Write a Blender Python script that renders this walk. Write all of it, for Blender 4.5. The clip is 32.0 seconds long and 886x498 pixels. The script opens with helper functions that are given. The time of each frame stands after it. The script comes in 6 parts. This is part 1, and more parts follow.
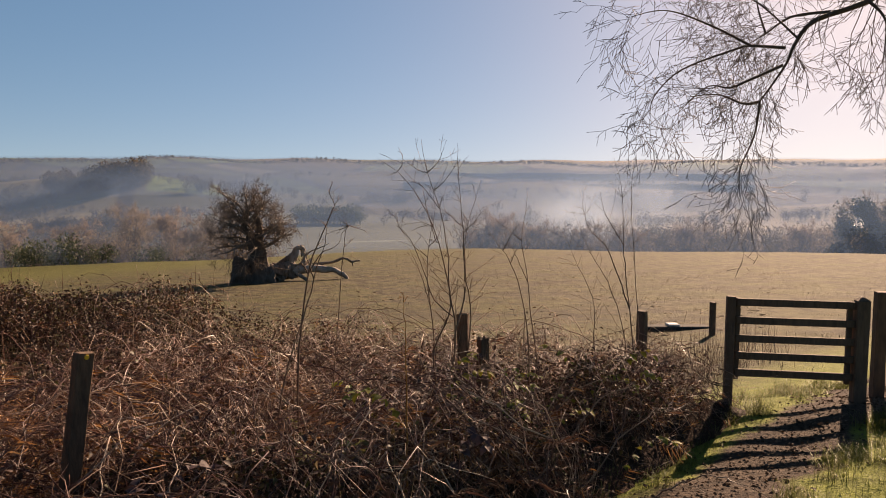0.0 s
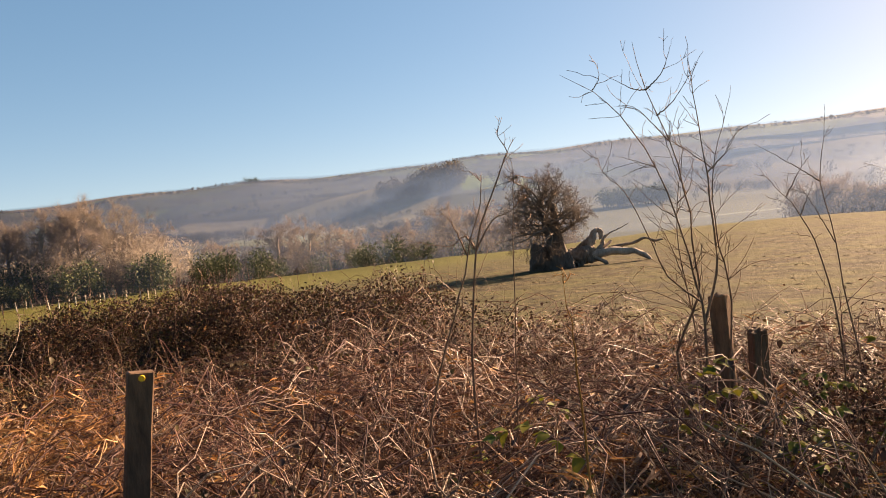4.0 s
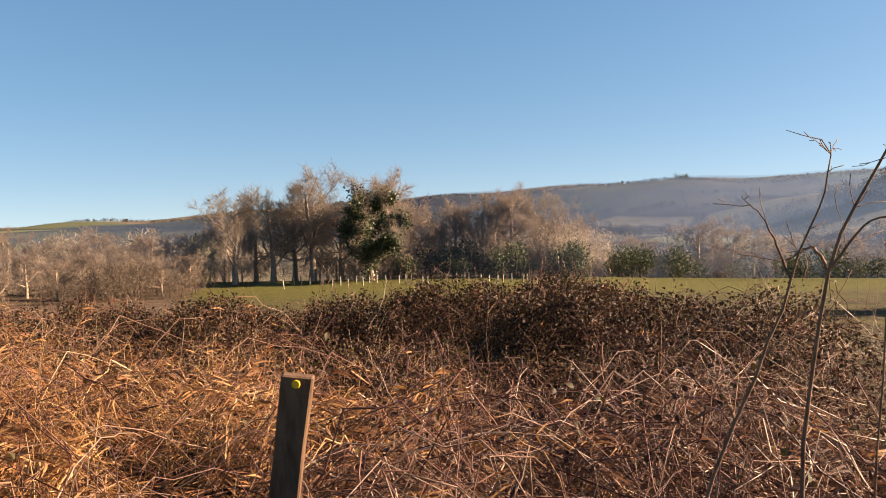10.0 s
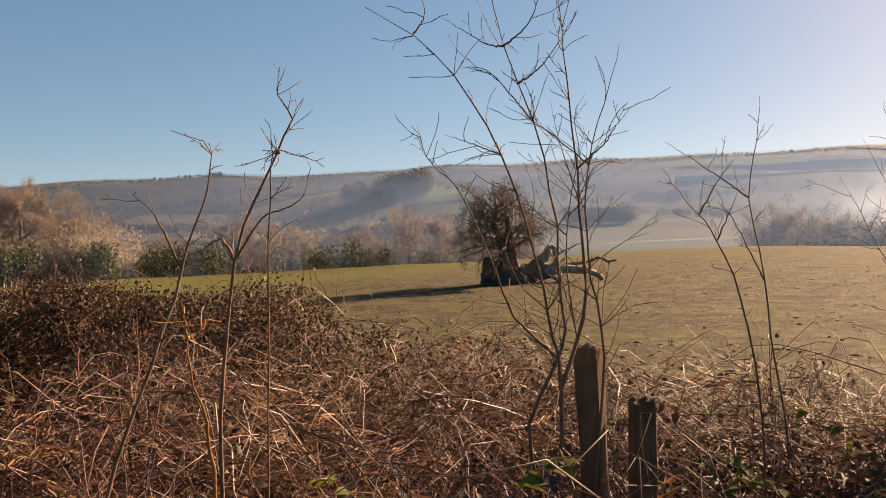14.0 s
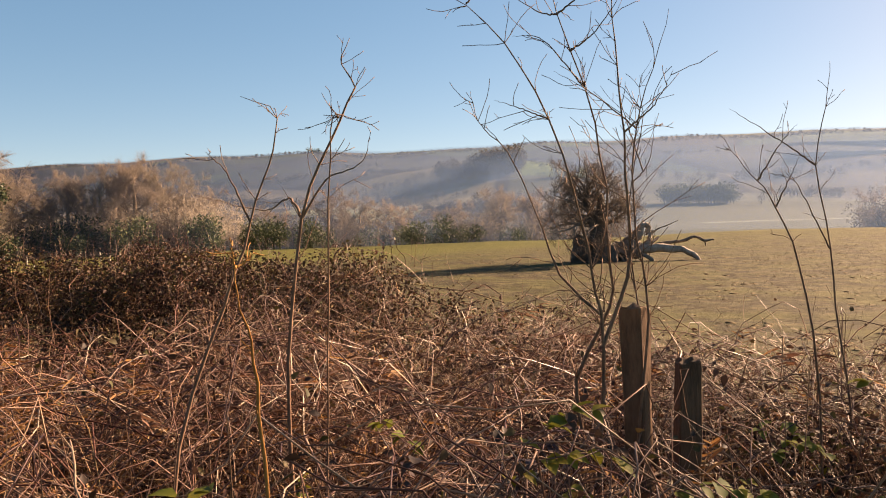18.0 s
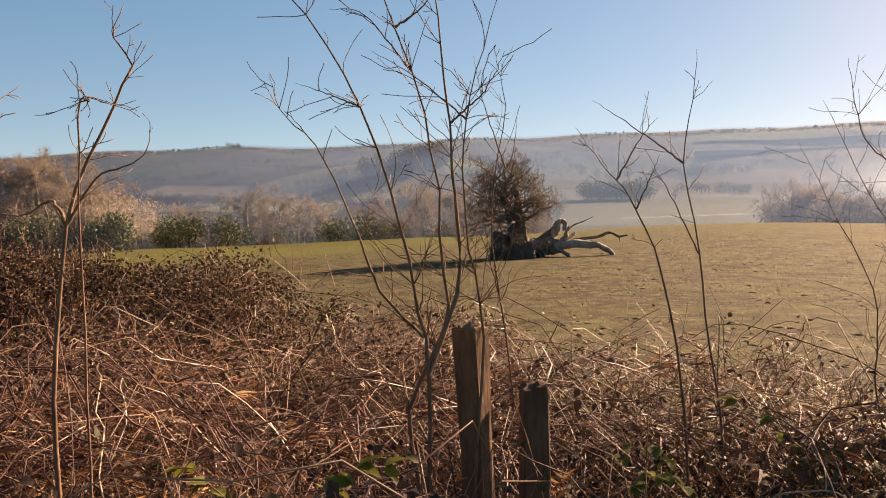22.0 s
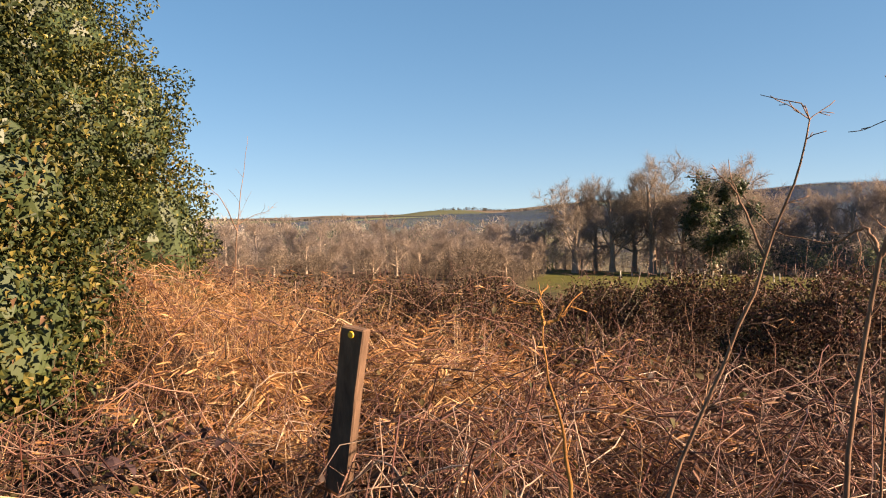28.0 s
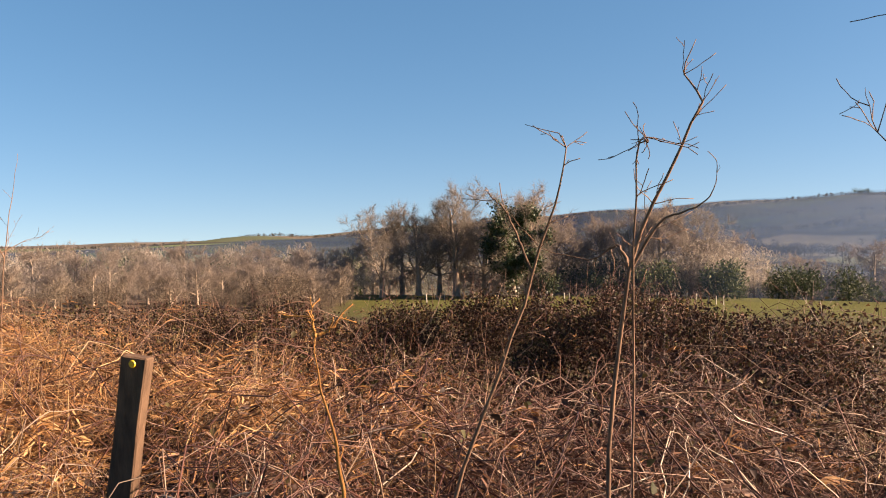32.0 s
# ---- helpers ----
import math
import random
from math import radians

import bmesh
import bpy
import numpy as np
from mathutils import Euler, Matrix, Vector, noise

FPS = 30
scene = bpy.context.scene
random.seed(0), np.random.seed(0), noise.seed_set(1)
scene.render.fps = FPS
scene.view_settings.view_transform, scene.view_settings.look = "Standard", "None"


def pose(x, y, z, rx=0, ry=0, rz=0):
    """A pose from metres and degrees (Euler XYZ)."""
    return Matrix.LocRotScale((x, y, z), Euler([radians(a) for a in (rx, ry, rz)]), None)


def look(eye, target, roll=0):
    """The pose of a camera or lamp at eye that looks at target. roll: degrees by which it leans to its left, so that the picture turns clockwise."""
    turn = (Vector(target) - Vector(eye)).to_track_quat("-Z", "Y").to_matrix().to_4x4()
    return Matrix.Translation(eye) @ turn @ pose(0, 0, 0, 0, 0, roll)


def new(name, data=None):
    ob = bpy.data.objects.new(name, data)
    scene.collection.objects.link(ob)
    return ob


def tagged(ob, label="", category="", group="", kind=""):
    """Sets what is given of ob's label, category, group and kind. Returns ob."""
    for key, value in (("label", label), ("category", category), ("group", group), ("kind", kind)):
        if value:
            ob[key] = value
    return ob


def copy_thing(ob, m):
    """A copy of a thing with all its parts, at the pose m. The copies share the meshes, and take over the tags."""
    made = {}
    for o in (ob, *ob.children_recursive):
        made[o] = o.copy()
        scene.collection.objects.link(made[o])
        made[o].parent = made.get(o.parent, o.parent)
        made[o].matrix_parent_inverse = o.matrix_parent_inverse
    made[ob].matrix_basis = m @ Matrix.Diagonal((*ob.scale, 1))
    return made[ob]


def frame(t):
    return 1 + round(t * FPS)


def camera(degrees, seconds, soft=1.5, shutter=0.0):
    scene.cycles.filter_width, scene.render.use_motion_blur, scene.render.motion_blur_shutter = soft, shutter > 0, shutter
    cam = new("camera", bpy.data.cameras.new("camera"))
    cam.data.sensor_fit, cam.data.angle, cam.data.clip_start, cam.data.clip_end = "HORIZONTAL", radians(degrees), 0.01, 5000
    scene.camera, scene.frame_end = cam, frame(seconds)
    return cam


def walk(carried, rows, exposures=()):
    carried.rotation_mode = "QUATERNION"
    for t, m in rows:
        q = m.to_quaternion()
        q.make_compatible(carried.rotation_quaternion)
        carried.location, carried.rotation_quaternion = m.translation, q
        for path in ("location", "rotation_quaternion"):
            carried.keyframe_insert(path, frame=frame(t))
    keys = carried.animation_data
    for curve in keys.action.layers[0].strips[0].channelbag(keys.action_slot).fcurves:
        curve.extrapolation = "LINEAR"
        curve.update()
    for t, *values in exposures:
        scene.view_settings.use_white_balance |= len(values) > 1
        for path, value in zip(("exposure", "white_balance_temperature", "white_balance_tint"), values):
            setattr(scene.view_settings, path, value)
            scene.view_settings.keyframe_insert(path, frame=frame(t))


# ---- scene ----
# The camera and its walk: seconds, eye, turn to the left, tilt up and lean, in metres and degrees.
cam = camera(62.14, 32.0, 1.0)
PATH = (
    (0.0, -1.369, -2.446, 1.941, -21.66, -3.97, 0.71),
    (0.5, -1.268, -2.272, 1.906, -22.65, -3.85, -0.56),
    (1.0, -1.169, -2.077, 1.879, -17.39, -4.11, -2.62),
    (1.5, -1.094, -1.875, 1.842, -8.01, -3.5, -4.29),
    (2.0, -0.959, -1.762, 1.807, -0.93, -3.3, -4.59),
    (2.5, -0.806, -1.652, 1.785, -1.63, -3.96, -4.56),
    (4.5, -0.276, -0.937, 1.667, 4.73, -4.34, -4.99),
    (5.0, -0.116, -0.771, 1.627, 7.47, -5.59, -4.34),
    (5.5, -0.071, -0.608, 1.6, 9.9, -7.55, -4.96),
    (6.0, -0.068, -0.429, 1.591, 12.91, -7.24, -3.94),
    (6.5, -0.027, -0.295, 1.585, 22.05, -6.38, -4.94),
    (7.0, 0.001, -0.192, 1.585, 25.86, -6.29, -4.63),
    (7.5, -0.068, -0.122, 1.589, 28.3, -6.33, -3.27),
    (8.0, -0.139, -0.075, 1.612, 30.65, -5.49, -2.66),
    (8.5, -0.143, -0.067, 1.629, 35.77, -4.1, -1.79),
    (9.0, -0.145, -0.045, 1.621, 40.25, -3.21, -2.18),
    (9.5, -0.151, -0.028, 1.619, 39.83, -2.85, -1.82),
    (10.0, -0.134, -0.009, 1.617, 34.31, -2.55, -1.39),
    (10.5, -0.115, 0.012, 1.62, 25.98, -2.04, -0.28),
    (11.0, -0.093, 0.024, 1.624, 20.15, -1.69, 0.11),
    (11.5, -0.075, -0.013, 1.63, 15.86, -1.53, 0.17),
    (12.0, -0.054, -0.007, 1.63, 11.62, -1.38, 0.16),
    (12.5, -0.029, -0.01, 1.625, 6.58, -1.36, -0.06),
    (13.0, 0.004, -0.02, 1.619, 0.09, -1.79, -0.58),
    (13.5, 0.067, -0.014, 1.615, -2.66, -3.76, -1.19),
    (14.0, 0.232, 0.014, 1.601, -0.67, -3.68, -1.58),
    (14.5, 0.364, 0.037, 1.583, -1.5, -3.21, -1.83),
    (16.5, 0.415, -0.102, 1.549, -4.4, -6.25, -2.38),
    (17.0, 0.403, -0.119, 1.546, 0.31, -6.04, -2.48),
    (17.5, 0.379, -0.126, 1.548, 3.52, -5.79, -1.47),
    (18.0, 0.374, -0.128, 1.549, 6.56, -5.29, -1.28),
    (18.5, 0.378, -0.107, 1.546, 6.16, -5.11, -0.97),
    (19.0, 0.372, -0.096, 1.546, 6.85, -5.24, -0.95),
    (19.5, 0.381, -0.108, 1.541, 8.41, -5.55, -2.18),
    (20.0, 0.4, -0.11, 1.558, 6.92, -5.83, -2.21),
    (20.5, 0.484, -0.014, 1.559, -0.54, -5.81, -1.64),
    (21.0, 0.521, 0.086, 1.565, 0.33, -5.66, -2.18),
    (21.5, 0.588, 0.186, 1.555, 0.69, -7.03, -3.55),
    (22.0, 0.693, 0.285, 1.55, 0.7, -5.7, -1.13),
    (22.5, 0.841, 0.328, 1.549, 0.11, -5.52, -0.54),
    (23.0, 0.903, 0.423, 1.553, 1.9, -5.36, -0.83),
    (23.5, 0.88, 0.541, 1.552, 7.32, -2.82, -1.23),
    (24.0, 0.869, 0.567, 1.567, 17.24, -2.62, -2.43),
    (24.5, 0.855, 0.607, 1.566, 29.73, -1.39, -3.83),
    (25.0, 0.84, 0.636, 1.56, 36.3, -1.02, -3.64),
    (25.5, 0.788, 0.653, 1.566, 41.18, -0.77, -3.55),
    (27.5, 0.666, 0.579, 1.552, 56.97, -1.94, -0.67),
    (28.0, 0.652, 0.547, 1.553, 60.91, -2.78, -0.81),
    (28.5, 0.643, 0.514, 1.553, 62.64, -3.44, -0.78),
    (29.0, 0.64, 0.489, 1.555, 66.32, -3.69, -0.79),
    (29.5, 0.634, 0.489, 1.554, 67.08, -3.32, -0.85),
    (30.0, 0.645, 0.505, 1.554, 64.79, -2.75, -0.82),
    (30.5, 0.673, 0.519, 1.553, 58.38, -2.13, -0.52),
    (31.0, 0.683, 0.54, 1.549, 53.96, -1.56, -0.51),
    (31.5, 0.693, 0.561, 1.544, 49.36, -1.16, -0.81),
    (32.0, 0.712, 0.567, 1.537, 46.0, -1.02, -1.04),
)


def stance(x, y, z, yaw, pitch, roll):
    a, b = radians(yaw), radians(pitch)
    ahead = Vector((-math.sin(a) * math.cos(b), math.cos(a) * math.cos(b), math.sin(b)))
    return look((x, y, z), Vector((x, y, z)) + ahead, roll)


walk(cam, [(t, stance(*row)) for t, *row in PATH], [(0.0, 1.5, 9000, 23), (2.0, 1.8, 9900, 23), (5.0, 2.25, 9900, 23), (7.0, 2.2, 9500, 22), (9.0, 2.15, 8700, 20), (11.0, 2.1, 8900, 20), (13.0, 1.8, 9900, 23), (20.0, 2.25, 9900, 23), (22.0, 2.0, 9900, 23), (25.0, 2.1, 8500, 19), (28.0, 2.15, 8500, 20), (30.0, 2.1, 8400, 20), (32.0, 2.05, 8100, 19)])

# World and sun.
SUN_AZ, SUN_EL = radians(51), radians(24)
world = bpy.data.worlds.new("sky")
scene.world = world
world.use_nodes = True
sky = world.node_tree.nodes.new("ShaderNodeTexSky")
sky.sky_type, sky.sun_disc = "NISHITA", False
sky.sun_elevation, sky.sun_rotation = SUN_EL, SUN_AZ
sky.altitude, sky.air_density, sky.dust_density, sky.ozone_density = 2500, 1.0, 2.4, 3.5
# The lowest band of sky is as clear as a few degrees higher up.
aim = world.node_tree.nodes.new("ShaderNodeTexCoord")
lift = world.node_tree.nodes.new("ShaderNodeVectorMath")
lift.operation = "ADD"
lift.inputs[1].default_value = (0, 0, 0.075)
unit = world.node_tree.nodes.new("ShaderNodeVectorMath")
unit.operation = "NORMALIZE"
world.node_tree.links.new(aim.outputs["Generated"], lift.inputs[0])
world.node_tree.links.new(lift.outputs[0], unit.inputs[0])
world.node_tree.links.new(unit.outputs[0], sky.inputs["Vector"])
back = world.node_tree.nodes["Background"]
back.inputs["Strength"].default_value = 0.084
deep = world.node_tree.nodes.new("ShaderNodeHueSaturation")
deep.inputs["Saturation"].default_value = 1.58
deep.inputs["Hue"].default_value = 0.499
soften = world.node_tree.nodes.new("ShaderNodeGamma")
soften.inputs["Gamma"].default_value = 0.62
cast = world.node_tree.nodes.new("ShaderNodeMix")
cast.data_type, cast.blend_type = "RGBA", "MULTIPLY"
cast.inputs[0].default_value = 1.0
cast.inputs[7].default_value = (1.035, 1.0, 0.975, 1)
world.node_tree.links.new(sky.outputs[0], soften.inputs["Color"])
world.node_tree.links.new(soften.outputs[0], cast.inputs[6])
world.node_tree.links.new(cast.outputs[2], deep.inputs["Color"])
world.node_tree.links.new(deep.outputs[0], back.inputs["Color"])
sun = new("sun", bpy.data.lights.new("sun", "SUN"))
sun.data.energy, sun.data.angle, sun.data.color = 5.0, radians(0.6), (1.0, 0.84, 0.71)
sun.matrix_world = look((60 * math.sin(SUN_AZ), 60 * math.cos(SUN_AZ), 60 * math.tan(SUN_EL)), (0, 0, 0))

# ---- materials ----


class Nodes:
    """Short calls for one node material."""

    def __init__(self, name, rough=0.8, gloss=0.3):
        self.m = bpy.data.materials.new(name)
        self.m.use_nodes = True
        self.t = self.m.node_tree
        self.b = self.t.nodes["Principled BSDF"]
        self.b.inputs["Roughness"].default_value = rough
        self.b.inputs["Specular IOR Level"].default_value = gloss

    def put(self, kind, **inputs):
        n = self.t.nodes.new("ShaderNode" + kind)
        for k, v in inputs.items():
            key = k.replace("_", " ")
            if hasattr(v, "is_linked"):
                self.t.links.new(v, n.inputs[key])
            else:
                n.inputs[key].default_value = v
        return n

    def place(self):
        return self.t.nodes.new("ShaderNodeNewGeometry").outputs["Position"]

    def noise(self, scale, detail=4.0, vec=None, rough=0.6):
        return self.put("TexNoise", Vector=vec if vec else self.place(), Scale=scale, Detail=detail, Roughness=rough).outputs["Fac"]

    def ramp(self, fac, *stops):
        n = self.t.nodes.new("ShaderNodeValToRGB")
        while len(n.color_ramp.elements) < len(stops):
            n.color_ramp.elements.new(0.5)
        for e, (p, c) in zip(n.color_ramp.elements, stops):
            e.position, e.color = p, (*c, 1)
        self.t.links.new(fac, n.inputs["Fac"])
        return n.outputs["Color"]

    def mix(self, fac, a, b, mode="MIX"):
        n = self.t.nodes.new("ShaderNodeMix")
        n.data_type, n.blend_type = "RGBA", mode
        for key, v in (("Factor_Float", fac), ("A_Color", a), ("B_Color", b)):
            socket = next(s for s in n.inputs if s.identifier == key)
            if hasattr(v, "is_linked"):
                self.t.links.new(v, socket)
            else:
                socket.default_value = v if isinstance(v, (int, float)) else (*v, 1)
        return next(s for s in n.outputs if s.identifier == "Result_Color")

    def math(self, op, a, b=0.0):
        n = self.t.nodes.new("ShaderNodeMath")
        n.operation = op
        for s, v in zip(n.inputs, (a, b)):
            if hasattr(v, "is_linked"):
                self.t.links.new(v, s)
            else:
                s.default_value = v
        return n.outputs[0]

    def color(self, c):
        if hasattr(c, "is_linked"):
            self.t.links.new(c, self.b.inputs["Base Color"])
        else:
            self.b.inputs["Base Color"].default_value = (*c, 1)
        return self

    def bump(self, height, strength=0.5, distance=0.02):
        n = self.put("Bump", Height=height, Strength=strength, Distance=distance)
        self.t.links.new(n.outputs[0], self.b.inputs["Normal"])
        return self

    def island(self):
        return self.t.nodes.new("ShaderNodeNewGeometry").outputs["Random Per Island"]

    def thin(self, amount):
        """Lets light through a leaf."""
        out = self.t.nodes["Material Output"]
        tr = self.t.nodes.new("ShaderNodeBsdfTranslucent")
        src = self.b.inputs["Base Color"]
        if src.is_linked:
            self.t.links.new(src.links[0].from_socket, tr.inputs["Color"])
        else:
            tr.inputs["Color"].default_value = src.default_value
        mx = self.t.nodes.new("ShaderNodeMixShader")
        mx.inputs[0].default_value = amount
        self.t.links.new(self.b.outputs[0], mx.inputs[1])
        self.t.links.new(tr.outputs[0], mx.inputs[2])
        self.t.links.new(mx.outputs[0], out.inputs["Surface"])
        return self


def leaf_material(name, stops, thin=0.3, rough=0.6, gloss=0.3, patch=1.3):
    n = Nodes(name, rough, gloss)
    rnd = n.math("ADD", n.math("MULTIPLY", n.island(), 0.75), n.math("MULTIPLY", n.math("SUBTRACT", n.noise(patch, 3), 0.37), 1.0))
    n.color(n.ramp(rnd, *stops))
    return n.thin(thin).m if thin else n.m


def bark_material(name, dark, light, scale=30.0, rough=0.85):
    n = Nodes(name, rough, 0.25)
    co = n.place()
    tall = n.put("Mapping", Vector=co)
    tall.inputs["Scale"].default_value = (1, 1, 0.25)
    f = n.noise(scale, 6, tall.outputs[0], 0.7)
    c = n.ramp(n.math("ADD", n.math("MULTIPLY", f, 0.7), n.math("MULTIPLY", n.noise(scale / 9, 3), 0.3)), (0.3, dark), (0.7, light))
    n.color(c).bump(f, 0.6, 0.3 / scale)
    return n.m


M_BRACKEN = leaf_material("dead_bracken", ((0.0, (0.0391, 0.0169, 0.00915)), (0.35, (0.157, 0.0651, 0.0247)), (0.7, (0.319, 0.159, 0.0619)), (1.0, (0.456, 0.293, 0.136))), 0.3, 0.65)
M_BRACKEN_DARK = leaf_material("dull_bracken", ((0.0, (0.0174, 0.00812, 0.00601)), (0.45, (0.0715, 0.0318, 0.0202)), (0.8, (0.168, 0.0836, 0.0503)), (1.0, (0.298, 0.191, 0.12))), 0.3, 0.65)
M_STRAW = leaf_material("straw_stalk", ((0.0, (0.037, 0.0182, 0.0117)), (0.4, (0.117, 0.0659, 0.0398)), (0.68, (0.254, 0.178, 0.119)), (1.0, (0.423, 0.35, 0.267))), 0.0, 0.45, 0.4)
M_ORANGE = bark_material("orange_stem", (0.167, 0.0666, 0.0194), (0.366, 0.183, 0.0555), 50)
M_STRAW_WARM = leaf_material("orange_stalk", ((0.0, (0.0884, 0.039, 0.0189)), (0.4, (0.252, 0.135, 0.0598)), (0.75, (0.396, 0.258, 0.126)), (1.0, (0.49, 0.383, 0.239))), 0.0, 0.5, 0.35)
M_WISP = leaf_material("dead_stem", ((0.0, (0.0296, 0.0133, 0.0103)), (0.4, (0.0958, 0.0459, 0.0318)), (0.72, (0.222, 0.129, 0.089)), (1.0, (0.407, 0.296, 0.214))), 0.0, 0.5, 0.35)
M_BRACKEN_WISP = leaf_material("bracken_strand", ((0.0, (0.056, 0.024, 0.012)), (0.4, (0.208, 0.096, 0.04)), (0.75, (0.36, 0.208, 0.088)), (1.0, (0.496, 0.352, 0.2))), 0.0, 0.5, 0.35)
M_LEAF_MOULD = leaf_material("leaf_mould", ((0.0, (0.02, 0.013, 0.009)), (0.5, (0.055, 0.036, 0.024)), (1.0, (0.13, 0.085, 0.055))), 0.1, 0.8, 0.1)
M_CANE = leaf_material("bramble_cane", ((0.0, (0.0311, 0.0118, 0.00916)), (0.45, (0.0932, 0.0366, 0.0252)), (0.8, (0.199, 0.113, 0.0743)), (1.0, (0.342, 0.254, 0.183))), 0.0, 0.5)
M_BRAMBLE = leaf_material("bramble_leaf", ((0.0, (0.025, 0.0167, 0.0133)), (0.4, (0.0416, 0.025, 0.0183)), (0.6, (0.075, 0.0375, 0.025)), (0.78, (0.0458, 0.0458, 0.0167)), (1.0, (0.142, 0.0834, 0.0375))), 0.2, 0.6, 0.18)
M_HOLLY = leaf_material("holly_leaf", ((0.0, (0.00826, 0.0145, 0.0057)), (0.45, (0.0207, 0.0311, 0.00931)), (0.72, (0.057, 0.057, 0.0134)), (0.88, (0.125, 0.0987, 0.0233)), (1.0, (0.0987, 0.057, 0.0311))), 0.1, 0.55, 0.18, 0.6)
M_HOLLY_OLIVE = leaf_material("olive_holly_leaf", ((0.0, (0.00884, 0.0151, 0.00629)), (0.4, (0.0283, 0.039, 0.0113)), (0.65, (0.0755, 0.0786, 0.0189)), (0.85, (0.151, 0.132, 0.0283)), (1.0, (0.132, 0.0755, 0.0346))), 0.15, 0.45, 0.25, 0.8)
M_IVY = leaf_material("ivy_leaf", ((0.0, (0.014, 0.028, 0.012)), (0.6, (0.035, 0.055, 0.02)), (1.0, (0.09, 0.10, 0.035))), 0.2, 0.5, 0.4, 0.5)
M_TWIG_RED = leaf_material("reddish_twig", ((0.0, (0.117, 0.0929, 0.077)), (0.5, (0.224, 0.18, 0.145)), (1.0, (0.342, 0.275, 0.214))), 0.45, 0.8, 0.2, 0.15)
M_TWIG_GREY = leaf_material("grey_twig", ((0.0, (0.115, 0.094, 0.0769)), (0.5, (0.212, 0.176, 0.138)), (1.0, (0.329, 0.276, 0.212))), 0.45, 0.8, 0.2, 0.15)
M_TWIG_OAK = leaf_material("oak_twig", ((0.0, (0.045, 0.036, 0.03)), (0.5, (0.095, 0.077, 0.062)), (1.0, (0.16, 0.13, 0.104))), 0.3, 0.8, 0.15, 0.4)
M_TWIG_DARK = leaf_material("dark_twig", ((0.0, (0.03, 0.02, 0.018)), (0.6, (0.06, 0.042, 0.036)), (1.0, (0.11, 0.08, 0.06))), 0.0, 0.7, 0.3, 1.0)
M_SAPLING = bark_material("sapling_bark", (0.05, 0.029, 0.02), (0.26, 0.155, 0.097), 60)
M_BARK = bark_material("tree_bark", (0.125, 0.095, 0.0688), (0.4, 0.312, 0.231), 6)
M_BARK_DARK = bark_material("oak_bark", (0.03, 0.022, 0.018), (0.12, 0.09, 0.07), 7)
M_DEADWOOD = bark_material("bleached_deadwood", (0.10, 0.075, 0.055), (0.5, 0.42, 0.34), 5)
M_POST = bark_material("weathered_post", (0.0444, 0.0222, 0.0133), (0.229, 0.13, 0.074), 28)
M_POST_PALE = bark_material("pale_post", (0.028, 0.016, 0.01), (0.15, 0.088, 0.052), 24)
M_POST_DARK = bark_material("dark_post", (0.035, 0.024, 0.017), (0.14, 0.095, 0.064), 28)
M_GATE = bark_material("gate_timber", (0.0518, 0.0311, 0.0207), (0.148, 0.0925, 0.0592), 22)


def plain(name, c, rough=0.6, gloss=0.3):
    n = Nodes(name, rough, gloss)
    n.color(n.ramp(n.noise(25, 3), (0.3, tuple(v * 0.7 for v in c)), (0.7, c)))
    return n.m


M_YELLOW = plain("yellow_plastic", (0.75, 0.42, 0.02), 0.45, 0.5)
M_TUBE = plain("pale_tube", (0.444, 0.414, 0.34), 0.6)
M_TROUGH = plain("galvanised_steel", (0.045, 0.042, 0.04), 0.9, 0.08)
M_WHITE = plain("white_wool", (0.75, 0.72, 0.66), 0.9)

# ---- mesh helpers ----


def mesh_of(name, verts, tris, material, smooth=False):
    verts, tris = np.asarray(verts, np.float32), np.asarray(tris, np.int32)
    me = bpy.data.meshes.new(name)
    me.vertices.add(len(verts))
    me.vertices.foreach_set("co", verts.ravel())
    me.loops.add(tris.size)
    me.loops.foreach_set("vertex_index", tris.ravel())
    me.polygons.add(len(tris))
    me.polygons.foreach_set("loop_start", np.arange(0, tris.size, 3, dtype=np.int32))
    if smooth:
        me.polygons.foreach_set("use_smooth", np.ones(len(tris), bool))
    me.update(calc_edges=True)
    me.materials.append(material)
    return me


def part(name, me, parent=None, label=""):
    ob = new(name, me)
    ob.parent = parent
    return tagged(ob, label)


def empty(name, at=(0, 0, 0), turn=0.0):
    ob = new(name)
    ob.matrix_world = pose(*at, 0, 0, turn)
    ob.empty_display_size = 0.2
    return ob


